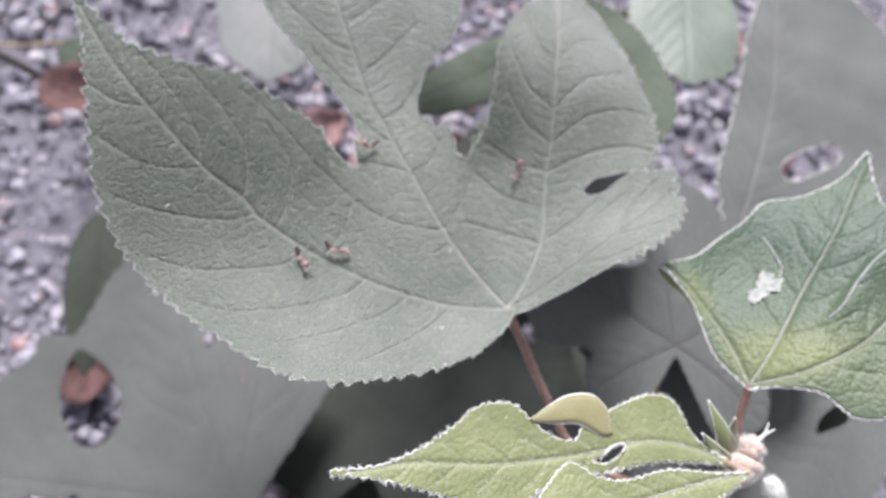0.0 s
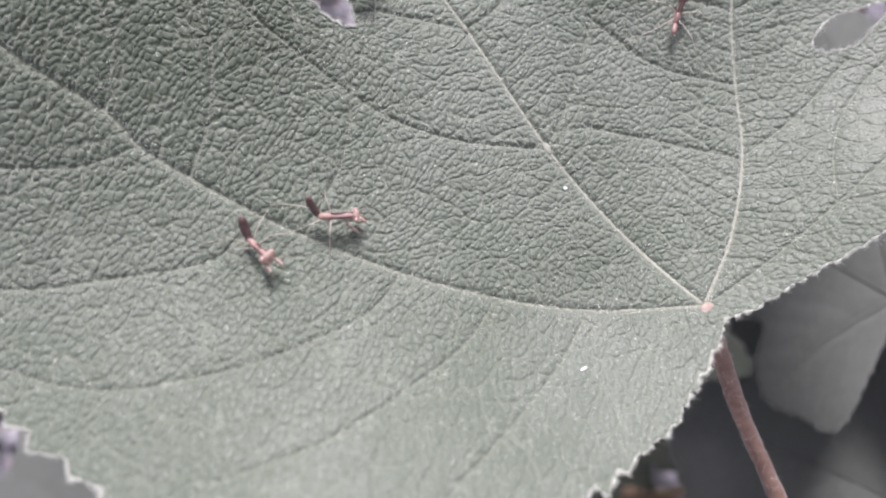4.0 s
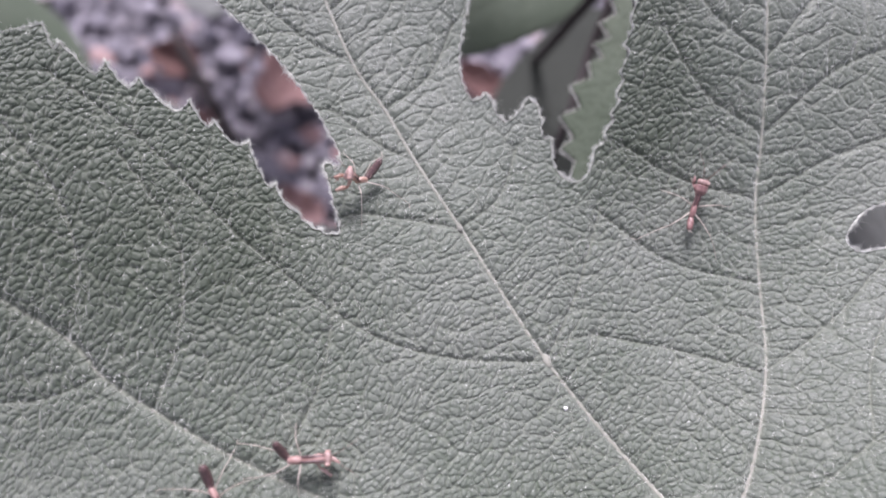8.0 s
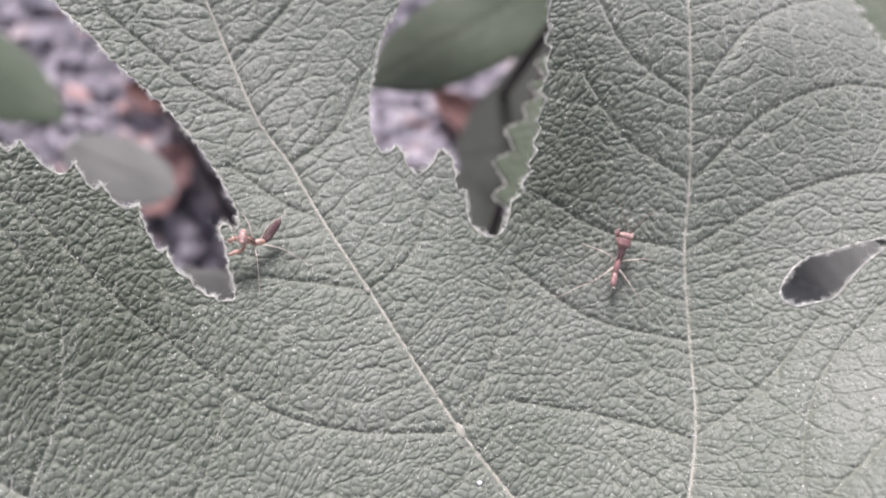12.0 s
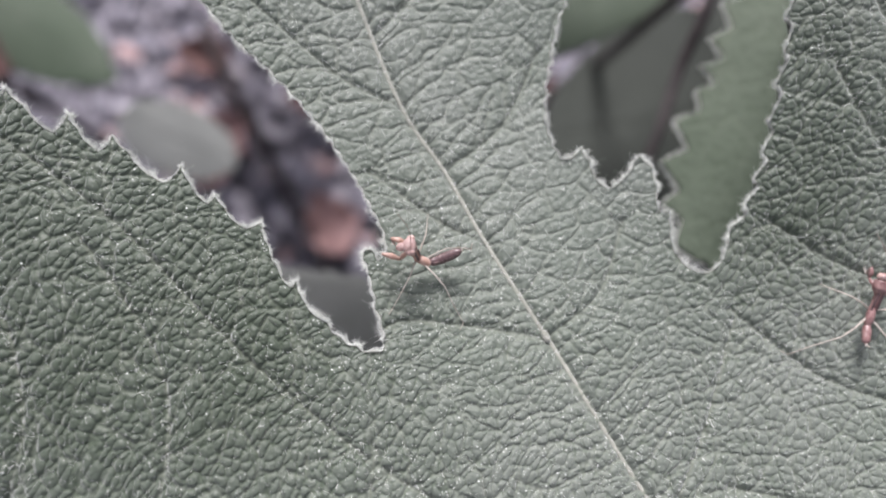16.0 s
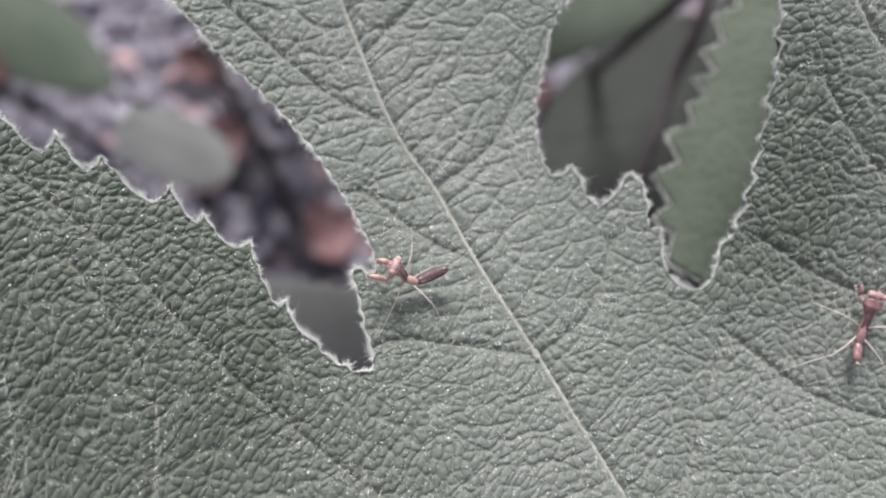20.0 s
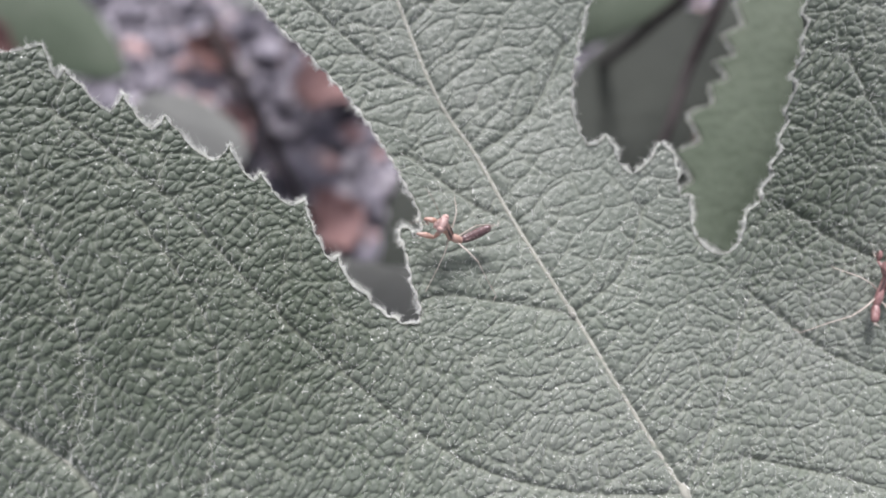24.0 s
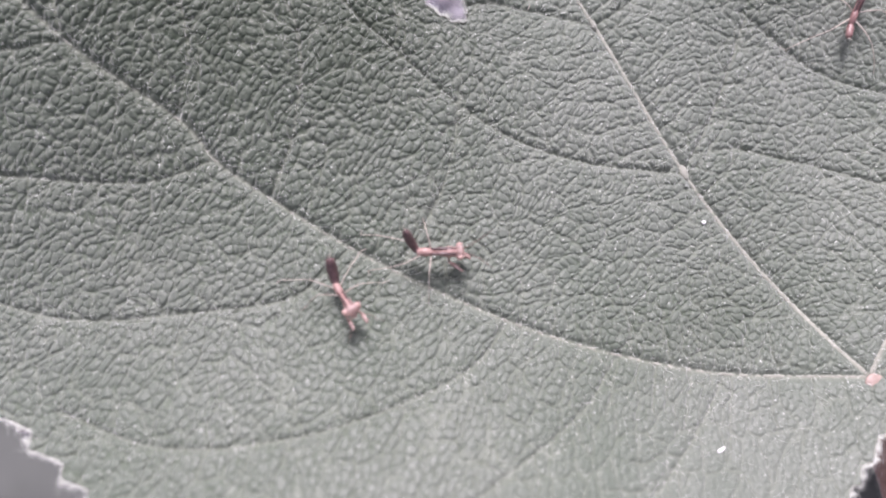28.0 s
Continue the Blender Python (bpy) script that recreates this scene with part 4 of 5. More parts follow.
def half_grown_leaf():
    h0 = tilted((49, 0, 3), (50, -40, 18), (92, -20, 24))

    def h(x, y):
        x, y = np.asarray(x, float), np.asarray(y, float)
        d = (x - 50) * 0.76 + (y + 40) * 0.65        # along the midrib
        e = (x - 50) * 0.65 - (y + 40) * 0.76        # across it
        below = np.interp(x, FOLD[:, 0], FOLD[:, 1]) - y        # past the folded-over edge of the side lobe
        fold = 3.0 / (1 + np.exp(-np.clip(below / 0.35, -30, 30))) * np.exp(-np.clip(below, 0, 60) / 14) * np.clip((x - 72) / 8, 0, 1)
        return h0(x, y) + 2.2 * np.abs(e) / 20 + 1.6 * np.sin(e * 0.16 + 0.6) + 0.8 * np.sin(d * 0.15) + fold
    a = [(49.3, -40.9), (47.4, -30.1), (49.0, -17.8), (49.1, -12.1), (46.6, -0.8)]
    b = [(46.6, -0.8), (56.9, -1.4), (65.7, 1.5), (74.3, 4.1), (82.9, 7.9), (93.0, 5.9), (104.8, 7.3), (115.0, 12.5)]
    c = [(115.0, 12.5), (109.8, 3.0), (106.7, -5.1), (105.8, -13.7), (105.9, -18.8), (111.0, -18.0), (116.6, -15.0)]
    d = [(116.6, -15.0), (109.6, -24.8), (105.4, -31.1), (98.3, -41.8), (91.0, -53.8), (81.9, -57.3), (72.9, -57.1), (66.2, -54.6), (62.7, -47.0), (55.5, -42.7), (49.3, -40.9)]
    mid = [(50.0, -40.2), (61.2, -32.1), (79.2, -18.2), (99.7, -1.5), (113.2, 10.1)]
    side = [(50.0, -40.2), (63.2, -41.1), (81.0, -38.2), (100.6, -27.9), (112.8, -18.3)]
    third = [(50.0, -40.2), (51.8, -27.3), (51.2, -13.9), (48.3, -3.3)]
    sec = side_veins(mid, 11, 22, 50, 0.2) + side_veins(side, 11, 14, 50, 0.25)
    chew = [(65.3, -18.9), (64.4, -16.6), (68.1, -14.2), (71.4, -12.6), (72.8, -14.7), (70.6, -17.8), (67.7, -19.3)]
    slot = [(84.7, -47.8), (88.7, -47.0), (90.1, -48.6), (86.1, -49.7)]
    leaf, body = shaped_leaf("half_grown_leaf", "green and yellow half-grown leaf with wavy pale rim and scars", [(a, 2.4, 0.3), (b, 2.6, 0.3), (c, 2.6, 0.3), (d, 2.4, 0.4)], [slot], h, LEAF_R, 0.4, [mid, side, third], sec, 0.16, 1.3, 0.36, 26, 9000, 0.8, fringe=0.9, stout=0.75,
                             tinted=[(57, -34, 12, 8, 0.9), (68, -38, 14, 6, 0.6), (51, -14, 4, 10, 0.6), (78, -50, 16, 7, 0.45)])
    q = spline(chew, 0.4, True)
    q = q.mean(0) + (q - q.mean(0)) * (1.1 + 0.3 * np.sin(np.linspace(0, 6 * np.pi, len(q)) + 0.6) + 0.16 * np.sin(np.linspace(0, 16 * np.pi, len(q))) + 0.1 * np.sin(np.linspace(0, 34 * np.pi, len(q))))[:, None]
    patch = np.vstack([q.mean(0), q])
    up = 0.95 + 0.2 * np.sin(3.1 * patch[:, 0]) * np.sin(2.7 * patch[:, 1])
    v = np.column_stack([patch, h(patch[:, 0], patch[:, 1]) + up])
    raw("scar_patch", v, [(0, 1 + k, 1 + (k + 1) % len(q)) for k in range(len(q))], SCAR, body, "papery grey-white scar")
    # pale torn seams and the curled yellow corner
    for line in ([(105.4, -19.8), (99.5, -17.4), (93.8, -18.6), (87.1, -22.3), (82.2, -25.7), (78.5, -28.2), (74.7, -29.8)], [(74.9, 3.9), (76.4, -1.6), (76.2, -6.9), (75.4, -12.0), (73.2, -14.8)]):
        p = spline(line, 0.5)
        v, f = tube(np.column_stack([p[:, 0], p[:, 1] - 0.5, h(p[:, 0], p[:, 1] - 0.8) + 0.25]), [0.2, 0.34, 0.36, 0.3], 6, 0.7)
        raw("scar", v, f, SCAR, body, "pale healed tear")
    p = spline([(49.1, -18.4, 10.7), (49.6, -11.6, 9.0), (47.5, -5.2, 6.1), (46.9, -0.9, 3.6)], 0.5)
    v, f = tube(p, [0.4, 1.5, 1.3, 0.4], 8, 0.7)
    raw("curled_corner", v, f, LEAF_Y, body, "curled yellowish corner")
    stalk(leaf, [(50.2, -40, 18.6), (47.5, -46.5, 13), (44.5, -54, 8), (43.5, -60, 4)], [1.15, 1.25, 1.4], PETIOLE, "pinkish downy petiole", hairs=320)


def near_leaf():
    h0 = tilted((42, -82, 60), (-17, -66, 94), (13, -84, 79))

    def h(x, y):
        x, y = np.asarray(x, float), np.asarray(y, float)
        e = (x - 40) * 0.35 + (y + 82) * 0.94
        return h0(x, y) - 0.02 * np.clip(-e - 2, 0, 60) ** 1.5 + 0.5 * np.sin(x * 0.12)
    a = [(-17.7, -65.8), (-12.5, -63.5), (-8.7, -63.9), (-5, -62.7), (-1.9, -63.2), (2, -64.7), (11.9, -69.9), (23.6, -74.3), (33, -78.6), (40.4, -82.1)]
    b = [(40.4, -82.1), (44.8, -77.8), (55.5, -74.6), (64, -71.8), (72.3, -69), (85.3, -66), (104, -68)]
    c = [(104, -68), (118, -84), (121, -108), (104, -134), (78, -152)]
    d = [(78, -152), (54, -148), (28, -139), (6, -124), (-10, -104), (-17.7, -89), (-19.3, -80.2), (-18.5, -75.1), (-18.4, -70), (-17.7, -65.8)]
    m1 = [(40.4, -82.3), (56.6, -92.5), (76, -108), (92, -128)]
    m2 = [(40.4, -82.3), (31, -88), (20.5, -96), (12, -108), (6, -118)]
    m3 = [(40.4, -82.3), (58, -84), (80, -82), (102, -74)]
    sec = side_veins(m1, 11, 26, 50, 0.2) + side_veins(m2, 10, 22, 50, 0.2) + side_veins(m3, 11, 14, 50, 0.25)
    slit = [(-2.2, -74.9), (1, -77.2), (5.7, -80.4), (11.6, -83.4), (12.4, -82.9), (8, -79.4), (4.6, -77.0), (0.6, -75.2)]
    leaf, body = shaped_leaf("downy_leaf", "large furry grey-green leaf with a torn slit", [(a, 2.6, 0.4), (b, 4.2, 0.7), (c, 4.5, 1.0), (d, 4.5, 1.0)], [slit], h, LEAF_D, 0.45, [m1, m2, m3], sec, 0.22, 1.0, 0.25, 36, 70000, 0.9, fringe=0.9, stout=0.65)
    p = spline([(2.5, -79.4), (7, -82.6), (11.8, -84.4)], 0.5)
    v, f = tube(np.column_stack([p, h(p[:, 0], p[:, 1]) + 0.35]), [0.3, 1.1, 0.4], 6, 0.5)
    raw("dry_lip", v, f, FUZZ_PINK, body, "dried pinkish lip of the slit")
    v, f = ball((40.6, -82.4, float(h(40.6, -82.4))), (1.2, 1.0, 0.4), rings=6, sides=10)
    raw("vein_knot", v, f, RIB, body)
    stalk(leaf, [(41, -82.6, float(h(41, -82.6)) - 0.8), (46, -86, 46), (56, -92, 18), (66, -98, -20), (72, -102, -60)], [1.2, 1.4, 1.6], PETIOLE, "reddish petiole under the leaf", hairs=60)


def under_leaf():
    h = tilted((15, 60, -24), (85, 60, -13), (50, 110, -30), 0.0, 0.5)
    a = [(21, 44), (14.5, 50.5), (13.4, 57), (15.4, 63), (19, 68), (23.5, 73), (29, 77.5), (33, 83), (41, 90.5), (51, 100), (62, 112), (70, 126)]
    b = [(70, 126), (82, 112), (88, 96), (89, 82), (88, 72), (87, 63), (84, 55), (78, 48), (68, 42.5), (52, 40), (34, 40), (20, 44)]
    mid = [(30, 42), (42, 58), (54, 82), (68, 120)]
    sec = side_veins(mid, 9, 26, 52, 0.12)
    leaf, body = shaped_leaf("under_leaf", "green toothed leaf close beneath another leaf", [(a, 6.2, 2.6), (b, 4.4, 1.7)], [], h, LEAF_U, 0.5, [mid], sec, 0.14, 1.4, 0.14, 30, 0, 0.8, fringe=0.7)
    stalk(leaf, [(30, 42.5, -24.5), (48, 54, -50), (76, 84, -120), (105, 130, -210)], [1.0, 1.2, 1.5], PETIOLE, "thin reddish petiole")


def broad_leaf():
    """The wide pale leaf behind the shoot, with a long insect hole."""
    h = tilted((95, 0, -66), (190, 130, -74), (230, 10, -72), 0.35, 0.3, (165, 45))
    a = [(81, -5), (100, 6), (118, 22), (124, 34), (128, 46), (138, 60), (153, 78), (172, 104), (191, 128), (215, 152)]
    b = [(215, 152), (244, 132), (256, 92), (258, 50), (240, 10), (205, -20), (160, -38), (107, -31), (81, -5)]
    mains = [[(92, -18), (130, 26), (175, 82), (212, 147)], [(92, -18), (150, 2), (205, 28), (252, 70)], [(92, -18), (150, -18), (200, -12)]]
    sec = side_veins(mains[0], 13, 34, 50, 0.15) + side_veins(mains[1], 14, 30, 50, 0.2)
    ring = np.linspace(0, 2 * np.pi, 11, endpoint=False)
    hole = [(174 + 17 * np.cos(t) * 0.985 - 6.5 * np.sin(t) * 0.17, 43 + 17 * np.cos(t) * 0.17 + 6.5 * np.sin(t) * 0.985 + 0.8 * np.sin(3 * t)) for t in ring]
    leaf, body = shaped_leaf("broad_leaf", "wide pale grey leaf with a long insect hole", [(a, 6.5, 1.8), (b, 6.5, 1.6)], [hole], h, LEAF_S, 1.0, mains, sec, 0.05, 3.0, 0.3, rel=0.6, ribs=LEAF_P, stout=0.6, sink=-0.1)
    stalk(leaf, [(92, -18, -66), (86, -40, -84), (78, -72, -112), (73, -101, -140)], [1.2, 1.4, 1.7], PETIOLE_TAN)


def oval_leaf(name, label, base, tip, wide, mat, foot, tooth=0.8, bow=3.0, spacing=4.5, blunt=0.0):
    """A simple ovate leaf from its base to its tip; foot: where its petiole ends."""
    b, t = np.array(base, float), np.array(tip, float)
    d = t[:2] - b[:2]
    long = np.linalg.norm(d)
    u = d / long
    n = np.array([-u[1], u[0]])
    shape = [(0.0, 0.0), (0.06, 0.5), (0.2, 0.88), (0.42, 1.0), (0.65, 0.86 + 0.1 * blunt), (0.86, 0.48 + 0.26 * blunt), (1.0, 0.0)]
    up = [(b[:2] + u * long * k + n * wide * w).tolist() for k, w in shape]
    low = [(b[:2] + u * long * k - n * wide * w).tolist() for k, w in shape[::-1]]

    def h(x, y):
        k = ((np.asarray(x, float) - b[0]) * u[0] + (np.asarray(y, float) - b[1]) * u[1]) / long
        v = ((np.asarray(x, float) - b[0]) * n[0] + (np.asarray(y, float) - b[1]) * n[1]) / wide
        return b[2] + (t[2] - b[2]) * k - bow * v * v - 0.6 * bow * (k - 0.4) ** 2 + 0.4 * np.sin(9 * k + 3 * v)
    mid = [(b[:2] + u * long * k).tolist() for k in (0.0, 0.3, 0.6, 0.96)]
    leaf, body = shaped_leaf(name, label, [(up, spacing, tooth), (low, spacing, tooth)], [], h, mat, max(0.7, long / 90), [mid], side_veins(mid, long * 0.13, wide * 1.2, 50, 0.12), 0.05, 2.2, 0.28, at=b[:2], rel=0.6, sink=-0.1, stout=0.6, rim_mat=mat, ribs=mat)
    e = np.array([foot[0], foot[1], max(foot[2], -LIFT - 2)], float)
    stalk(leaf, [b + (0, 0, -0.6), b + (e - b) * 0.35 + (0, 0, -3), b + (e - b) * 0.7 + (0, 0, -3), e], [1.0, 1.2, 1.5], PETIOLE_TAN)
    return leaf


young_leaves()
half_grown_leaf()
near_leaf()
under_leaf()
broad_leaf()


def lobed_leaf(name, label, base, heading, size, mat, foot, dip=0.0, roll=0.0, lobes=5, seed=0, cupped=6.0, petiole=PETIOLE_TAN, tooth=1.3, full=0.0, hole_at=(), hole_runs=(), thick=1.0):
    """A palmately lobed leaf: base point, heading of its midrib, length; foot: where its petiole ends."""
    r = np.random.default_rng(seed)
    spread = [(-128, 0.50), (-62, 0.86), (0, 1.0), (62, 0.86), (128, 0.50)] if lobes == 5 else [(-62, 0.86), (0, 1.0), (62, 0.86), (104, 0.62)] if lobes == 4 else [(-100, 0.62), (0, 1.0), (100, 0.62)] if lobes == 3 else [(-75, 0.5), (0, 1.0), (75, 0.5)]
    spread = [(a + r.uniform(-7, 7), k * r.uniform(0.9, 1.08)) for a, k in spread]
    if lobes == 4:
        spread = [(-85, 0.56)] + spread
    pts = [(-0.04, 0.0)]
    for n, (a, k) in enumerate(spread[::-1]):
        for da, q in ((22 + 4 * full, 0.62 + 0.2 * full), (12, 0.86 + 0.06 * full), (0, 1.0), (-12, 0.86 + 0.06 * full), (-22 - 4 * full, 0.62 + 0.2 * full)):
            pts.append((k * q * np.cos(radians(a + da * (1.25 if lobes < 4 else 1))), k * q * np.sin(radians(a + da * (1.25 if lobes < 4 else 1)))))
        if n < len(spread) - 1:
            mid = (a + spread[::-1][n + 1][0]) / 2
            q = (0.44 + 0.28 * full if lobes > 3 else 0.62 + 0.12 * full if lobes == 3 else 0.56) * r.uniform(0.85, 1.1)
            pts.append((q * np.cos(radians(mid)), q * np.sin(radians(mid))))
    pts.append((-0.04, 0.0))
    c, s = np.cos(radians(heading)), np.sin(radians(heading))
    spin = np.array([[c, s], [-s, c]])
    local = np.array(pts) * size
    world = local @ spin + np.array(base[:2])
    dx, dy = np.tan(radians(dip)), np.tan(radians(roll))

    def h(x, y):
        p = np.stack([np.asarray(x, float) - base[0], np.asarray(y, float) - base[1]], -1) @ spin.T
        u, v = p[..., 0] / size, p[..., 1] / size
        return base[2] + size * (u * dx + v * dy) - cupped * (u * u + v * v) + 0.025 * size * np.sin(5 * u + seed) * np.cos(4 * v + seed)
    mains = []
    for a, k in sorted(spread, key=lambda q: abs(q[0])):
        e = np.array([[0.0, 0], [0.5 * k * np.cos(radians(a * 0.96)), 0.5 * k * np.sin(radians(a * 0.96))], [0.96 * k * np.cos(radians(a)), 0.96 * k * np.sin(radians(a))]]) * size
        mains.append((e @ spin + np.array(base[:2])).tolist())
    seconds = sum([side_veins(m, size * 0.09, size * 0.3, 52, 0.25) for m in mains], [])
    gaps = [list(q) for q in hole_runs]
    gaps += [[(x + 9 * k * np.cos(t) + 4 * np.sin(t), y + 4.5 * k * np.sin(t)) for t, k in zip(np.linspace(0, 2 * np.pi, 8, endpoint=False), r.uniform(0.8, 1.2, 8))] for x, y in hole_at]
    leaf, body = shaped_leaf(name, label, [(world.tolist(), size * 0.045, tooth)], gaps, h, mat, max(0.9, size / 110), mains, seconds, 0.05, 3.0, 0.35, at=base[:2], rel=0.5, rim_mat=mat, sink=-0.2, stout=0.6, ribs=mat)
    b = np.array([base[0], base[1], float(h(base[0], base[1])) - 0.6])
    e = np.array([foot[0], foot[1], max(foot[2], -LIFT - 2)], float)
    stalk(leaf, [b, b + (e - b) * 0.35 + (0, 0, -3), b + (e - b) * 0.7 + (0, 0, -3), e], [1.1 * thick, 1.3 * thick, 1.6 * thick], petiole)
    return leaf


lobed_leaf("shade_leaf", "large dull grey lobed leaf with insect holes in deep shade", (-105, -18, -172), 150, 165, LEAF_S, (28, -150, -252), 2, -2, 4, 4, 8, full=1.0, hole_runs=[[(-163, 74), (-153, 64), (-147, 50), (-148, 36), (-155, 27), (-166, 26), (-173, 35), (-175, 50), (-171, 65)], [(-196, 14), (-184, 8), (-172, 6), (-176, 1), (-192, 3)]], thick=1.6)
lobed_leaf("shade_leaf", "grey lobed leaf hanging below the others", (70, -18, -50), 70, 76, LEAF_S, (42, -62, -90), 2, 0, 5, 8, 5, tooth=0.6, full=1.0)
lobed_leaf("shade_leaf", "small grey leaf in shade below the chewed hole", (42, 18, -36), 82, 48, LEAF_P, (44, 34, -150), 0, 0, 1, 41, 3, full=0.9, petiole=PETIOLE)
lobed_leaf("shade_leaf", "dull grey leaf spread under the bud", (66, -66, -72), 12, 112, LEAF_S, (46, -70, -120), 0, 0, 5, 15, 6, full=0.8, hole_at=[(132, -60)])
# added leaf: its dark colour stands in for shade inside the hole
lobed_leaf("shade_leaf", "dark leaf end added to darken an insect hole", (152, -58, -96), 182, 42, LEAF_B, (160, -90, -270), 0, 0, 1, 47, 3, full=0.9)
# the deep shade of these four leaves is put into their colour
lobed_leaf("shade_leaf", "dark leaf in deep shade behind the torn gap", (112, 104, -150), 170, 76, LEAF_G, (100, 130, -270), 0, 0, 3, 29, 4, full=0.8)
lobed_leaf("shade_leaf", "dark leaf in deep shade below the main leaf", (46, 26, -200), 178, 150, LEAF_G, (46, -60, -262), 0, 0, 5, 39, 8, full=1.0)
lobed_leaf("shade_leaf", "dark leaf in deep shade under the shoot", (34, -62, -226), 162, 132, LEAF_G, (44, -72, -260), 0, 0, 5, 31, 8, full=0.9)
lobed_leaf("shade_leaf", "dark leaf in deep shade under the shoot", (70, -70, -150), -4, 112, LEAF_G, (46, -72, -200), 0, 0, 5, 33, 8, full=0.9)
oval_leaf("shade_leaf", "grey leaf just under the torn notch", (10, 36, -66), (-90, 86, -60), 16, LEAF_S, (30, 62, -200), 0.6, 1.5, 5.0, 1.0)
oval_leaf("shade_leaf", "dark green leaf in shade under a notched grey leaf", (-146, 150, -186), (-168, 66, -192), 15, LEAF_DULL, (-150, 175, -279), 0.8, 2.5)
oval_leaf("shade_leaf", "pale green leaf with a scalloped pale edge", (172, 168, -84), (142, 98, -80), 27, LEAF_M, (180, 210, -200), 2.0, 3.0, 9.0, 1.0)
oval_leaf("shade_leaf", "pale grey-green leaf hanging low between the lobes", (-8, 330, -178), (-42, 212, -188), 34, LEAF_P, (20, 400, -279), 1.2, 4.0, 8.0, 0.8)
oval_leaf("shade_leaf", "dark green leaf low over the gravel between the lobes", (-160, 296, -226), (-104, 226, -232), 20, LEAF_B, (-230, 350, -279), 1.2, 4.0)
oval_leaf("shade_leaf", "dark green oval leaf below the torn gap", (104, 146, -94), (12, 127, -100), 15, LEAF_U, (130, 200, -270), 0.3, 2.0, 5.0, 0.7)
oval_leaf("shade_leaf", "small pale leaf low over the gravel", (-90, 178, -172), (-58, 146, -170), 12, LEAF_S, (-104, 195, -279), 0.5, 2.0, 4.0, 0.6)
oval_leaf("shade_leaf", "yellowish leaf end peeping over the edge", (42, 205, -42), (31, 132, -36), 17, LEAF_Y, (40, 250, -150), 0.8, 3.0)


# ---- stems and bud ----
def stems():
    shoot = thing("shrub_stem", (46, -75, -LIFT), "upright hairy brown shrub stem ending in a downy bud", "stem")
    stalk(shoot, [(48, -76, -LIFT - 4), (47, -73, -230), (44, -68, -150), (42.5, -64, -60), (43, -61, -10), (42.5, -59.5, 10)], [4.6, 4.0, 3.2, 2.6, 2.2, 1.7], BARK, "", "stem", 12, 300, 0.12)
    for a, b, c, w, lab in (((41, -57.5, 9), (38.5, -50, 17), (36.5, -40.5, 21), 3.0, "slender pointed downy scale"), ((42.5, -57, 9), (41.5, -50.5, 15), (42.0, -46.5, 20), 2.7, ""), ((40, -58, 10), (36, -54, 16), (31.5, -47.5, 21), 2.6, "")):
        p = spline([a, b, c], 0.8)
        v, f = tube(p, [1.0, w, w * 0.7, 0.12], 8, 0.45)
        scale = raw("bud_scale", v, f, LEAF_Y, shoot, lab)
        for side in (-1, 1):
            q = p + np.array([side * 0.9, 0, 0.2]) * np.interp(np.linspace(0, 1, len(p)), [0, 0.4, 1], [1, w, 0.1])[:, None]
            v, f = tube(q, [0.25, 0.32, 0.2], 5)
            raw("scale_rim", v, f, FUZZ, scale)
    v, f = ball((42.2, -58.8, 12.5), (5.6, 4.3, 4.0), rings=9, sides=14, shape=lambda u: u * (1 + 0.14 * np.sin(5 * u[:, :1] + 4 * u[:, 1:2])))
    bud = raw("bud", v, f, FUZZ_PINK, shoot, "rounded pinkish-brown downy bud")
    woolly(bud, (42.2, -58.8, 12.5), (5.6, 4.3, 4.0), 2600, 0.8, FUZZ)
    v, f = ball((46, -55.2, 14), (3.2, 3.6, 3.0), rings=8, sides=12, shape=lambda u: u * (1 + 0.16 * np.sin(6 * u[:, :1] + 5 * u[:, 1:2])))
    bud = raw("side_bud", v, f, FUZZ_PINK, shoot, "small downy side bud")
    woolly(bud, (46, -55.2, 14), (3.2, 3.6, 3.0), 1500, 0.8, FUZZ)
    v, f = ball((48.6, -66.5, 12), (2.3, 3.6, 2.2), rings=8, sides=12, shape=lambda u: u * (1 + 0.16 * np.sin(6 * u[:, :1] + 5 * u[:, 1:2])))
    bud = raw("side_bud", v, f, FUZZ, shoot, "pale woolly side bud")
    woolly(bud, (48.6, -66.5, 12), (2.3, 3.6, 2.2), 1200, 1.0, FUZZ)
    for end in ((52.8, -52.4, 17), (51.6, -50.4, 17.5)):
        v, f = tube(spline([(46.6, -54.6, 14.6), (49.6, -53, 16), end], 0.6), [0.8, 0.55, 0.2], 6)
        raw("bud_thread", v, f, FUZZ, shoot)
    other = thing("shrub_stem", (74, -103, -LIFT), "second brown shrub stem in the shade", "stem")
    stalk(other, [(76, -106, -LIFT - 4), (75, -104, -200), (72, -102, -55)], [4.0, 3.4, 2.2], BARK, "", "stem", 12)
    dark = thing("dark_twig", (60, 115, -180), "thin dark upright twig behind the leaf", "twig")
    stalk(dark, [(88, 178, -LIFT - 4), (66, 134, -150), (55.4, 108.6, -60), (40, 90, -59), (27, 75, -60), (14, 58, -80)], [2.6, 2.2, 1.7, 1.4, 0.8], DARK_STEM, "", "twig", 9)
    bough = thing("dark_twig", (-200, 290, -240), "bent dark reddish twig over the gravel", "twig")
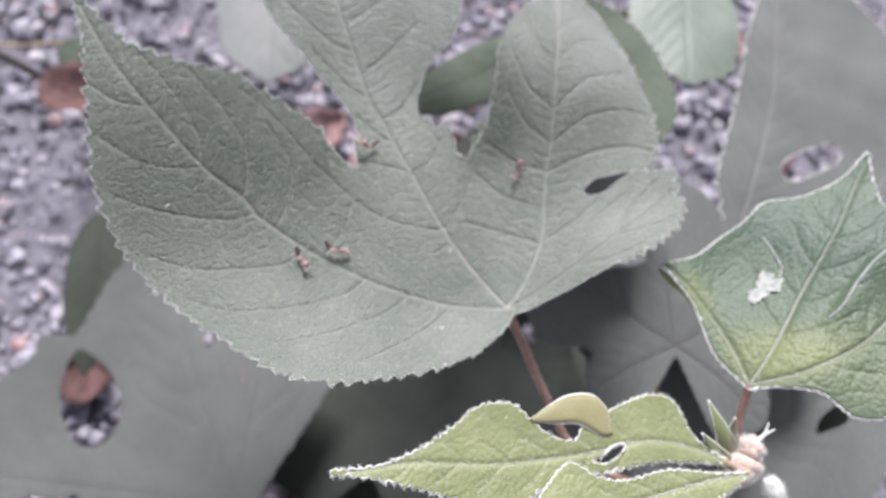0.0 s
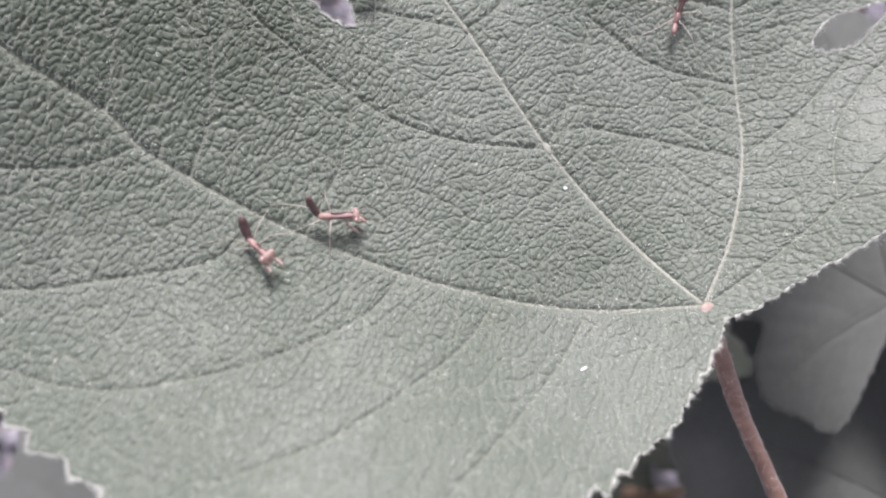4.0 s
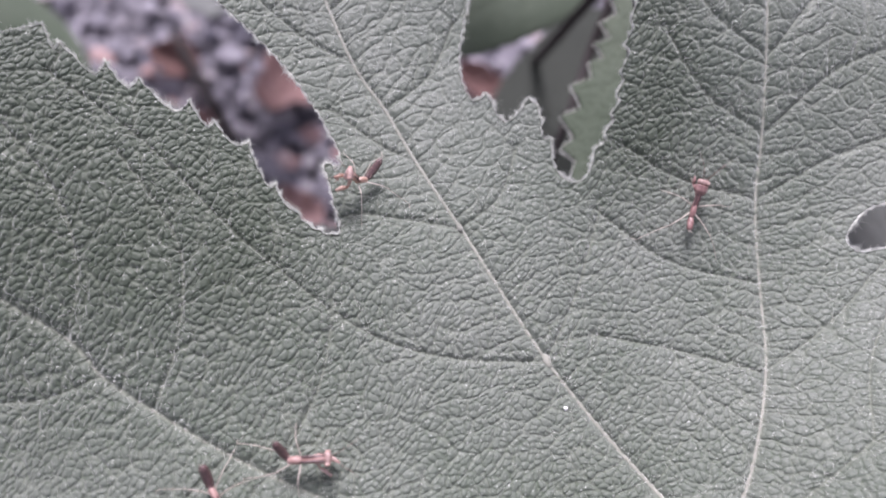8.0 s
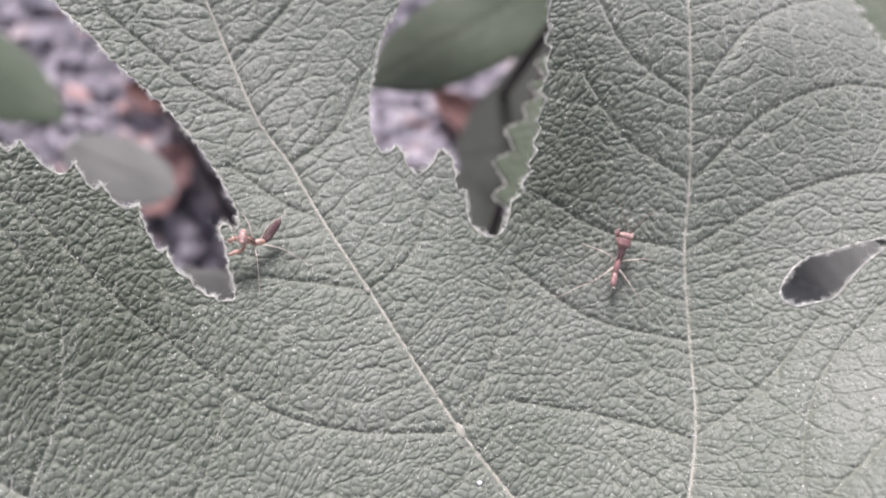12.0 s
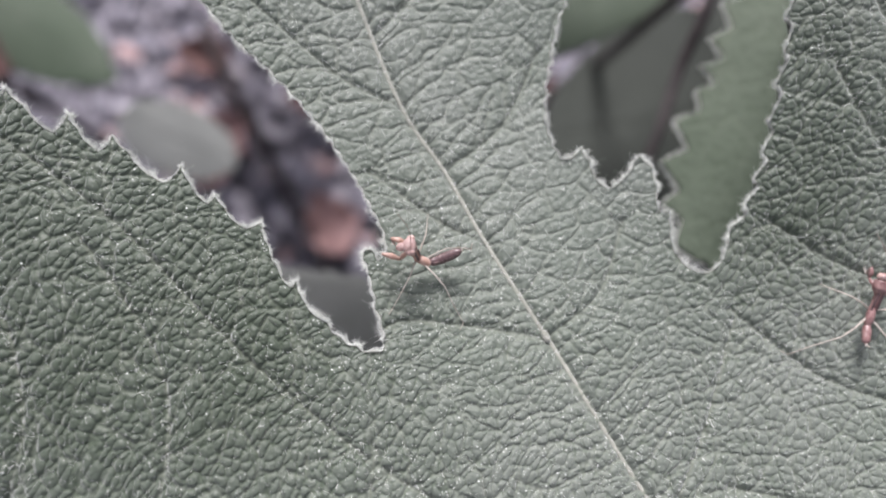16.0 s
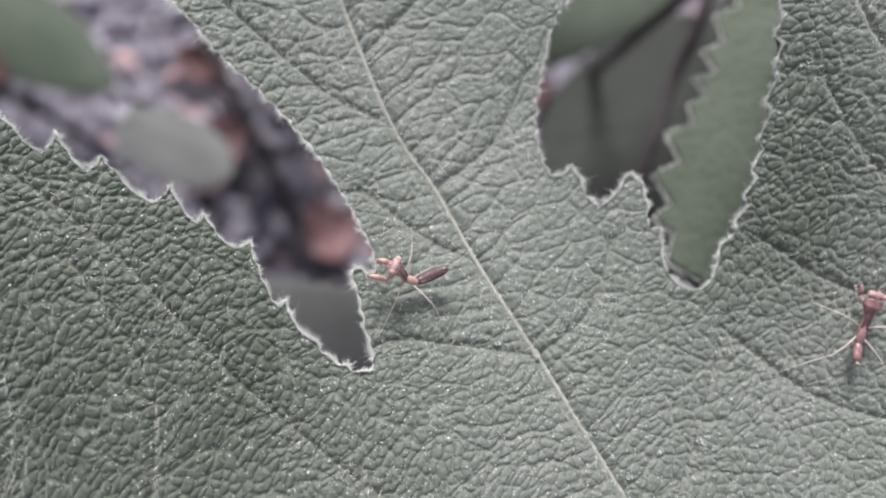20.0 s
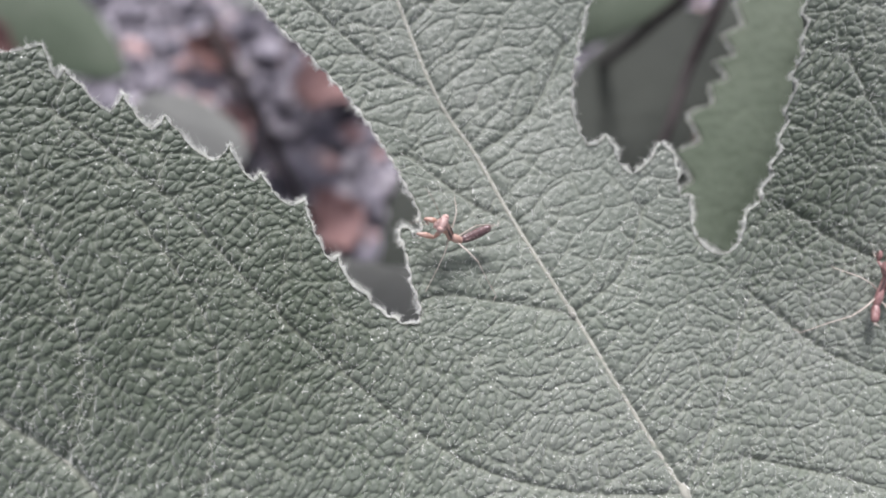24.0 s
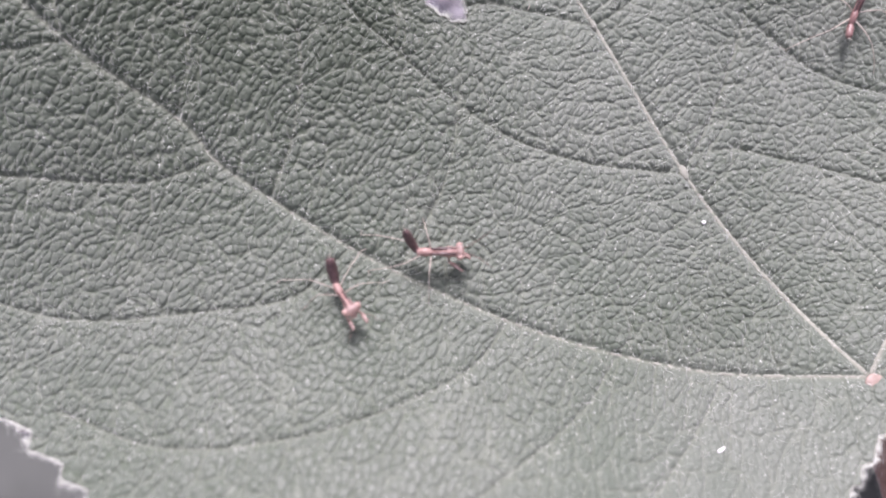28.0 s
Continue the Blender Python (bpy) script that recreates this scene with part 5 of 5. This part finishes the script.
    stalk(bough, [(-290, 370, -190), (-215, 300, -205), (-160, 250, -215), (-120, 215, -LIFT - 2)], [3.4, 3.0, 2.6, 2.0], DARK_STEM, "", "twig", 9)


stems()


# ---- ground ----
def ground():
    n = 90
    g = np.linspace(-1, 1, n)
    s = np.sign(g) * (np.abs(g) * 0.02 + np.abs(g) ** 7 * 0.98) * 40000 * 1.0
    X, Y = np.meshgrid(s, s)
    Z = -LIFT + 3.0 * np.sin(X * 0.021 + 1) * np.cos(Y * 0.017) * (np.hypot(X, Y) < 3000)
    idx = np.arange(n * n).reshape(n, n)
    f = np.stack([idx[:-1, :-1], idx[:-1, 1:], idx[1:, 1:], idx[1:, :-1]], -1).reshape(-1, 4)
    me = bpy.data.meshes.new("ground")
    me.from_pydata((np.stack([X.ravel() + 100, Y.ravel() + 200, Z.ravel() + LIFT], 1) * MM).tolist(), [], f.tolist())
    me.materials.append(SOIL)
    me.polygons.foreach_set("use_smooth", [True] * len(me.polygons))
    ob = tagged(new("ground", me), "grey stony soil covered with gravel", "ground", kind="structure")
    ORIGIN[ob.name] = np.array((0.0, 0, -LIFT))
    # loose stones
    r = np.random.default_rng(11)
    V, F, count = [], [], 0
    unit, faces = ball((0, 0, 0), (1, 1, 1), rings=4, sides=6)
    faces = np.array([list(q) + [q[0]] * (4 - len(q)) for q in faces])
    tri = []
    for q in faces.tolist():
        tri.append(q[:3])
        if q[3] != q[0]:
            tri.append([q[0], q[2], q[3]])
    tri = np.array(tri)
    for k in range(27000):
        far, way = 760 * r.random() ** 0.78, r.uniform(0, 2 * np.pi)
        x, y = 40 + far * np.cos(way), 160 + far * np.sin(way)
        a = 1.6 + 4.6 * r.random() ** 2.8
        size = a * np.array([r.uniform(0.8, 1.4), r.uniform(0.7, 1.1), r.uniform(0.5, 0.85)])
        t = r.uniform(0, np.pi)
        c, sn = np.cos(t), np.sin(t)
        p = unit * (1 + 0.27 * r.normal(0, 1, (len(unit), 1))) * size
        p = p @ np.array([[c, sn, 0], [-sn, c, 0], [0, 0, 1]])
        V.append(p + (x, y, -LIFT + size[2] * 0.35 + 2))
        F.append(tri + count)
        count += len(unit)
    me = bpy.data.meshes.new("gravel")
    v = np.vstack(V)
    v[:, 2] += LIFT
    me.from_pydata((v * MM).tolist(), [], np.vstack(F).tolist())
    me.materials.append(GRAVEL)
    tagged(new("gravel", me), "loose lavender-grey gravel stones", "gravel", kind="stuff")


def dead_leaf(x, y, z, size, turn, mat, label, seed):
    """A curled dry leaf."""
    r = np.random.default_rng(seed)
    ob = thing("dead_leaf", (x, y, z), label, "dead leaf", "dry leaves on the gravel")
    n, m = 13, 7
    V = []
    for i in range(n):
        u = i / (n - 1)
        w = size * 0.36 * np.sin(np.pi * (0.04 + 0.94 * u) ** 0.8) * (1 + 0.15 * r.normal())
        for j in range(m):
            v = j / (m - 1) * 2 - 1
            V.append((size * (u - 0.5), w * v, size * (0.22 * v * v * np.sin(np.pi * u) + 0.12 * (2 * u - 1) ** 2) + size * 0.015 * r.normal()))
    V = np.array(V)
    c, s = np.cos(turn), np.sin(turn)
    V = V @ np.array([[c, s, 0], [-s, c, 0], [0, 0, 1]])
    V[:, 2] -= V[:, 2].min() if z < -300 else 0
    F = [(i * m + j, i * m + j + 1, (i + 1) * m + j + 1, (i + 1) * m + j) for i in range(n - 1) for j in range(m - 1)]
    body = raw("dry_blade", V + (x, y, z), F, mat, ob)
    q = body.modifiers.new("thickness", "SOLIDIFY")
    q.thickness = 0.5 * MM
    mid = np.array([V[i * m + m // 2] for i in range(n)]) + (x, y, z + 0.4)
    v, f = tube(mid, [0.9, 0.6, 0.2], 5)
    raw("dry_rib", v, f, mat, body)


ground()
r_ = np.random.default_rng(5)
for k in range(26):
    dark = k % 3 == 0 or k == 8
    dead_leaf(r_.uniform(-330, 480), r_.uniform(-60, 500), -LIFT + 9, r_.uniform(24, 60), r_.uniform(0, 6.28), LITTER_DARK if dark else LITTER,
              "curled dark brown dead leaf on the gravel" if dark else "curled reddish dead leaf on the gravel", 40 + k)
dead_leaf(-75, 200, -LIFT + 7, 44, 0.6, LITTER, "pinkish curled dead leaf on the gravel", 90)
dead_leaf(-36, 146, -LIFT + 7, 34, 1.7, LITTER, "pinkish-brown curled dead leaf on the gravel", 91)
dead_leaf(-70, 248, -LIFT + 7, 30, 2.4, LITTER_DARK, "dark curled dead leaf on the gravel", 92)
dead_leaf(-152, 242, -211, 46, -0.7, LITTER_DARK, "dark red dead leaf caught on a twig", 93)
dead_leaf(-187, 92, -LIFT + 9, 46, 1.2, LITTER_DARK, "crumpled brown dead leaf on the gravel", 94)
dead_leaf(-92, -30, -LIFT + 9, 46, 0.5, LITTER_DARK, "dark reddish dead leaf on the gravel under a leaf stalk", 96)
dead_leaf(-104, -62, -LIFT + 9, 40, 2.2, LITTER_DARK, "dark reddish dead leaf on the gravel under a leaf stalk", 97)
dead_leaf(-93, 40, -170, 15, 0.9, LITTER, "small reddish dead leaf lying on a grey leaf", 95)
stick = thing("fallen_twig", (-52, 180, -LIFT + 10), "thin dark twig lying on the gravel", "twig")
stalk(stick, [(-66, 262, -LIFT + 12), (-58, 215, -LIFT + 16), (-50, 165, -LIFT + 14), (-44, 120, -LIFT + 9)], [2.2, 2.8, 2.6, 2.0], DARK_STEM, "", "stick", 9, 0, 0.3)


# ---- mantis nymphs ----
def nymph(label, bend=0.0, curl=1.0, pitch=10.0, head_turn=0.0, flat=False, seed=0, reach=1.0, size=1.25, skin=None, fold=0.0, slim=1.0, head_size=1.25, tail_dark=True, tail_slim=1.0, limbs=1.0, grab=1.0, flare=0.4, trail=0.0):
    """A small mantis nymph, facing +x, its feet at z = 0 (millimetres). pitch: how far the fore body is reared up."""
    r = np.random.default_rng(seed)
    bug = new("mantis_nymph")
    bug.empty_display_size = 0.001
    tagged(bug, label, "insect", "mantis nymphs on the leaf")
    ORIGIN[bug.name] = np.zeros(3)
    bug.scale = (size, size, size)
    skin, limb = skin or CHITIN, skin or CHITIN_PALE
    cb, sb = np.cos(radians(bend)), np.sin(radians(bend))
    cp, sp = np.cos(radians(pitch)), np.sin(radians(pitch))
    hump = 1.25 if flat else 1.7

    def fore(p):                                 # fore-body points, reared up about the waist
        p = np.atleast_2d(np.asarray(p, float))
        return np.stack([0.9 + cp * (p[:, 0] - 0.9) - sp * p[:, 2], p[:, 1], hump + sp * (p[:, 0] - 0.9) + cp * p[:, 2]], 1)

    def tail(d, z):                              # a point along the abdomen, bent sideways
        return (-d * reach * cb - 0.1, -d * reach * sb, z)
    ab = spline([tail(0.0, hump - 0.1), tail(0.9, hump - 0.05), tail(1.9, hump + 0.05 + 0.45 * curl), tail(2.7, hump + 0.1 + 1.1 * curl), tail(3.2, hump + 0.15 + 1.8 * curl)], 0.12)
    rings = 1 + 0.045 * np.sin(np.linspace(0, 18 * np.pi, len(ab)))
    v, f = tube(ab, np.interp(np.linspace(0, 1, len(ab)), [0, 0.12, 0.35, 0.65, 0.88, 1], [0.2, 0.32, 0.40, 0.40, 0.34, 0.14]) * rings * tail_slim, 12)
    abdomen = raw("abdomen", v, f, CHITIN_DARK if tail_dark else skin, bug, "dark maroon upturned abdomen" if tail_dark else "slender reddish abdomen")
    side = np.array([-sb, cb, 0])
    for k in (-1, 1):
        q = ab[3:-3] + k * side * 0.2 * tail_slim + np.array([0, 0, 0.27 * tail_slim])
        v, f = tube(q, [0.03, 0.08 * tail_slim, 0.07 * tail_slim, 0.02], 5)
        raw("stripe", v, f, CHITIN_PALE, abdomen, "pale stripe")
    for k in (-1, 1):
        v, f = tube(spline([ab[-1], ab[-1] + np.array([-0.25 * cb, 0.18 * k - 0.25 * sb, 0.3])], 0.1), [0.045, 0.02], 5)
        raw("tail_bristle", v, f, CHITIN_LEG, abdomen)
    v, f = tube(spline([(-0.25, 0, hump - 0.1), (0.3, 0, hump + 0.02), (1.0, 0, hump + 0.02)], 0.12), np.array([0.2, 0.25, 0.25, 0.2]) * slim, 10)
    raw("thorax", v, f, skin, bug, "reddish-brown thorax")
    neck = fore(spline([(0.85, 0, 0.02), (1.5, 0, 0.06), (2.2, 0, 0.1), (2.95, 0, 0.1)], 0.1))
    v, f = tube(neck, np.array([0.2, 0.21, 0.25, 0.28 + 0.1 * flare, 0.22 + 0.12 * flare]) * slim, 10, 0.8)
    pro = raw("prothorax", v, f, skin, bug, "slender reddish prothorax")
    up = fore([(0.9, 0, 1.0)])[0] - fore([(0.9, 0, 0.0)])[0]
    for k in (-1, 1):
        v, f = tube(neck + up * 0.2 * slim + (0, 0.14 * k * slim, 0), np.array([0.05, 0.08, 0.08, 0.05]) * slim, 5)
        raw("back_line", v, f, CHITIN_DARK, pro, "dark line along the back")
    # head, built about its own pivot so that it can turn
    hs = head_size
    skull = ball((0.2, 0, 0), (0.34 * hs, 0.52 * hs, 0.44 * hs), rings=9, sides=14, shape=lambda u: u * np.stack([np.ones(len(u)), 1 + 0.35 * u[:, 2], np.ones(len(u))], 1))
    jaw = ball((0.40, 0, -0.42 * hs), (0.24 * hs, 0.26 * hs, 0.36 * hs), rings=6, sides=10)
    v, f = join(skull, jaw)
    me = bpy.data.meshes.new("head")
    me.from_pydata((v * MM).tolist(), [], f)
    me.materials.append(CHITIN_PALE)
    me.polygons.foreach_set("use_smooth", [True] * len(me.polygons))
    head = tagged(new("head", me), "pale triangular head")
    head.parent = bug
    ORIGIN[head.name] = np.zeros(3)
    place = fore([(3.0, 0, 0.12)])[0]
    tip = 12 - 0.7 * pitch
    head.matrix_basis = pose(*(place * MM), 0, tip, head_turn)
    for k in (-1, 1):
        v, f = ball((0.2, 0.43 * k * hs, 0.14 * hs), (0.22 * hs, 0.17 * hs, 0.26 * hs), rings=8, sides=12)
        raw("eye", v, f, EYE, head, "pale pinkish eye")
        v, f = ball((-0.02, 0.2 * k * hs, 0.38 * hs), (0.07, 0.07, 0.06), rings=5, sides=8)
        raw("brow_spot", v, f, CHITIN_DARK, head, "small dark spot")
        v, f = tube(spline([(0.42, 0.14 * k, 0.3), (1.1, 0.5 * k, 0.85), (1.9, 1.0 * k, 1.1), (2.9, 1.7 * k, 1.0)], 0.15), [0.04, 0.026, 0.014], 5)
        raw("antenna", v, f, WIRE, head, "thin dark feeler")
    # grasping forelegs
    cf, sf = np.cos(radians(fold)), np.sin(radians(fold))
    for k in (-1, 1):
        pts = np.array([(2.4, 0.24 * k, -0.1), (2.9, 0.66 * k, -0.95), (4.15, 0.72 * k, -0.75), (3.35, 0.5 * k, -1.35)]) + r.normal(0, 0.07, (4, 3))
        pts[:, 0] = 2.4 + grab * (pts[:, 0] - 2.4)
        pts = np.stack([2.4 + cf * (pts[:, 0] - 2.4) - sf * pts[:, 1], sf * (pts[:, 0] - 2.4) + cf * pts[:, 1], pts[:, 2]], 1)
        a, b, c, d = fore(pts)
        if pitch > 45:                           # reared up: the forelegs are held out in front and hang
            b, c, d = a + (pts[1:] - pts[0]) * (1.1, 1, 0.9)
        coxa = tube(spline([a, (a + b) / 2 + (0.05, 0.05 * k, 0), b], 0.1), np.array([0.12, 0.15, 0.1]) * limbs, 8)
        femur = tube(spline([b, (b + c) / 2 + (0, 0, 0.12), c], 0.1), np.array([0.12, 0.2, 0.09]) * limbs, 8)
        tibia = tube(spline([c, (c + d) / 2 + (0, 0, -0.06), d], 0.1), np.array([0.07, 0.08, 0.03]) * limbs, 7)
        fl = raw("foreleg", *coxa, limb, bug, "folded grasping foreleg")
        raw("femur", *femur, limb, fl)
        raw("tibia", *tibia, CHITIN, fl)
        end = np.array([d[0] + 0.45, d[1] + 0.12 * k, max(0.1, d[2] - 0.7)])
        raw("tarsus", *tube(spline([d, (d + end) / 2 + (0.1, 0, 0), end], 0.1), [0.05, 0.03], 5), CHITIN_LEG, fl)
    # walking legs
    for k in (-1, 1):
        for x, knee, foot in ((0.9, (1.0, 1.9, 2.3), (1.3, 3.9, 0.12)), (0.2, (-1.5, 1.9, 2.5), (-3.5, 4.2, 0.12))):
            if x < 0.5:                          # hind legs, drawn out behind
                knee, foot = (knee[0] - 0.5 * trail, knee[1] - 0.9 * trail, knee[2] - 0.6 * trail), (foot[0] - 1.8 * trail, foot[1] - 2.4 * trail, foot[2])
            j = r.normal(0, 0.35, 2)
            kn = np.array([knee[0] + j[0], knee[1] * k, knee[2] * (0.75 if flat else 1)])
            ft = np.array([foot[0] + 1.5 * j[0], (foot[1] + j[1]) * k, foot[2]])
            leg = raw("leg", *tube(spline([(x, 0.22 * k, hump - 0.05), (np.array([x, 0.22 * k, hump]) + kn) / 2 + (0, 0, 0.15), kn], 0.2), [0.075, 0.06, 0.045], 6), CHITIN_LEG, bug, "thin translucent leg")
            raw("shin", *tube(spline([kn, (kn + ft) / 2 + (0, 0.1 * k, 0.08), ft], 0.2), [0.045, 0.03], 6), CHITIN_LEG, leg)
            raw("foot", *tube(spline([ft, ft + np.array([0.1, 0.6 * k, -0.06])], 0.1), [0.035, 0.022], 5), CHITIN_LEG, leg)
    return bug, head, place, tip


def stand(x, y, heading, lift=0.45):
    """A pose on the main leaf's upper face, tilted with the leaf."""
    e = 1.5
    dzx = float(main_height(x + e, y) - main_height(x - e, y)) / (2 * e)
    dzy = float(main_height(x, y + e) - main_height(x, y - e)) / (2 * e)
    n = Vector((-dzx, -dzy, 1)).normalized()
    turn = Vector((0, 0, 1)).rotation_difference(n).to_matrix().to_4x4() @ Matrix.Rotation(radians(heading), 4, "Z")
    return Matrix.Translation(Vector((x, y, float(main_height(x, y)) + lift + LIFT)) * MM) @ turn


NYMPHS = {
    "striding": nymph("mantis nymph with dark raised abdomen standing beside another", -16, 0.8, 26, -4, seed=1, reach=0.66, size=1.15, slim=1.4, head_size=1.55, tail_slim=1.3, limbs=1.0, grab=1.3),
    "resting": nymph("slender reddish mantis nymph stretched along a vein", -48, 0.8, 4, 6, seed=2, reach=0.58, size=1.3, slim=1.5, head_size=1.25, tail_slim=1.0, fold=-32, limbs=0.9, trail=1.0),
    "perched": nymph("orange mantis nymph perched at a torn leaf edge", 40, 0.4, 62, 0, seed=3, reach=0.85, size=1.18, skin=AMBER, fold=10, slim=1.45, head_size=1.4, tail_slim=1.1, limbs=1.35, flare=0.7, trail=0.4),
    "flat": nymph("red-brown mantis nymph lying low on the leaf", 2, 0.05, 14, 5, True, seed=4, reach=0.45, size=1.45, skin=CHITIN_RED, slim=1.2, head_size=1.05, tail_dark=False, tail_slim=0.75, limbs=0.9, grab=0.7, flare=2.6),
}


def motions():
    """The nymphs sway a little on their legs; the perched one lowers and turns its head."""
    # the lens is set on the near leaf at first, then on the main leaf
    walk(FOCUS, [(t, pose(x * MM, y * MM, (z + LIFT) * MM)) for t, x, y, z in ((0, 20, -75, 52), (1.2, 20, -75, 52), (2.0, 10, -30, 30), (2.5, -5, 10, 12), (4.5, -20, 45, 0.3), (28, -20, 45, 0.3))])

    def sway(bug, x, y, heading, swings):
        walk(bug, [(t, stand(x + dx, y + dy, heading + dh)) for t, dx, dy, dh in swings])
    sway(NYMPHS["striding"][0], -52.8, 28.5, -73, [(0, 0, 0, 0), (4.5, 0.05, -0.05, 2), (8, 0, 0, 0), (16, 0, -0.2, -2), (25, -0.2, -0.5, -4), (28, -0.3, -0.8, -5)])
    sway(NYMPHS["resting"][0], -43.8, 28.6, -18, [(0, 0, 0, 0), (5, 0.1, 0, -1), (8, 0.05, 0, 0), (16, 0.1, 0, 1), (28, 0.15, 0.05, 0)])
    sway(NYMPHS["perched"][0], -23.2, 59.8, 140, [(0, -1.2, -0.9, 32), (8, -1.2, -0.9, 34), (12.5, -1.2, -0.9, 34), (13.5, -1.1, -0.8, 30), (15.5, 0, 0, 0), (17.5, 0, 0, 0), (20, -0.2, 0.1, 3), (24, -0.2, 0.1, 4), (28, -0.2, 0.1, 4)])
    sway(NYMPHS["flat"][0], 17.1, 40.5, 53, [(0, 0.1, 0, 0), (9, 0, 0, 0), (17, 0.1, -0.1, 1), (28, 0.1, -0.1, 1)])
    _, head, place, tip = NYMPHS["perched"]
    turns = [(0, 20, -18), (8, 25, -18), (13.5, 22, -16), (15.5, -6, 12), (16.5, -14, 24), (17.5, -10, 20), (18.2, 4, 10), (19, 18, -4), (20, 24, -8), (21.5, 22, -8), (24, 22, -6), (28, 22, -6)]
    walk(head, [(t, pose(*(place * MM), 0, tip + a, b)) for t, a, b in turns])
    for key, swing in (("striding", 6), ("resting", 5), ("flat", 3)):
        _, head, place, tip = NYMPHS[key]
        walk(head, [(t, pose(*(place * MM), 0, tip + a, b * swing)) for t, a, b in ((0, 0, 0), (5, 4, 0.6), (8, 0, -0.5), (16, 3, 0.8), (25, 0, -0.6), (28, 2, 0.3))])


motions()
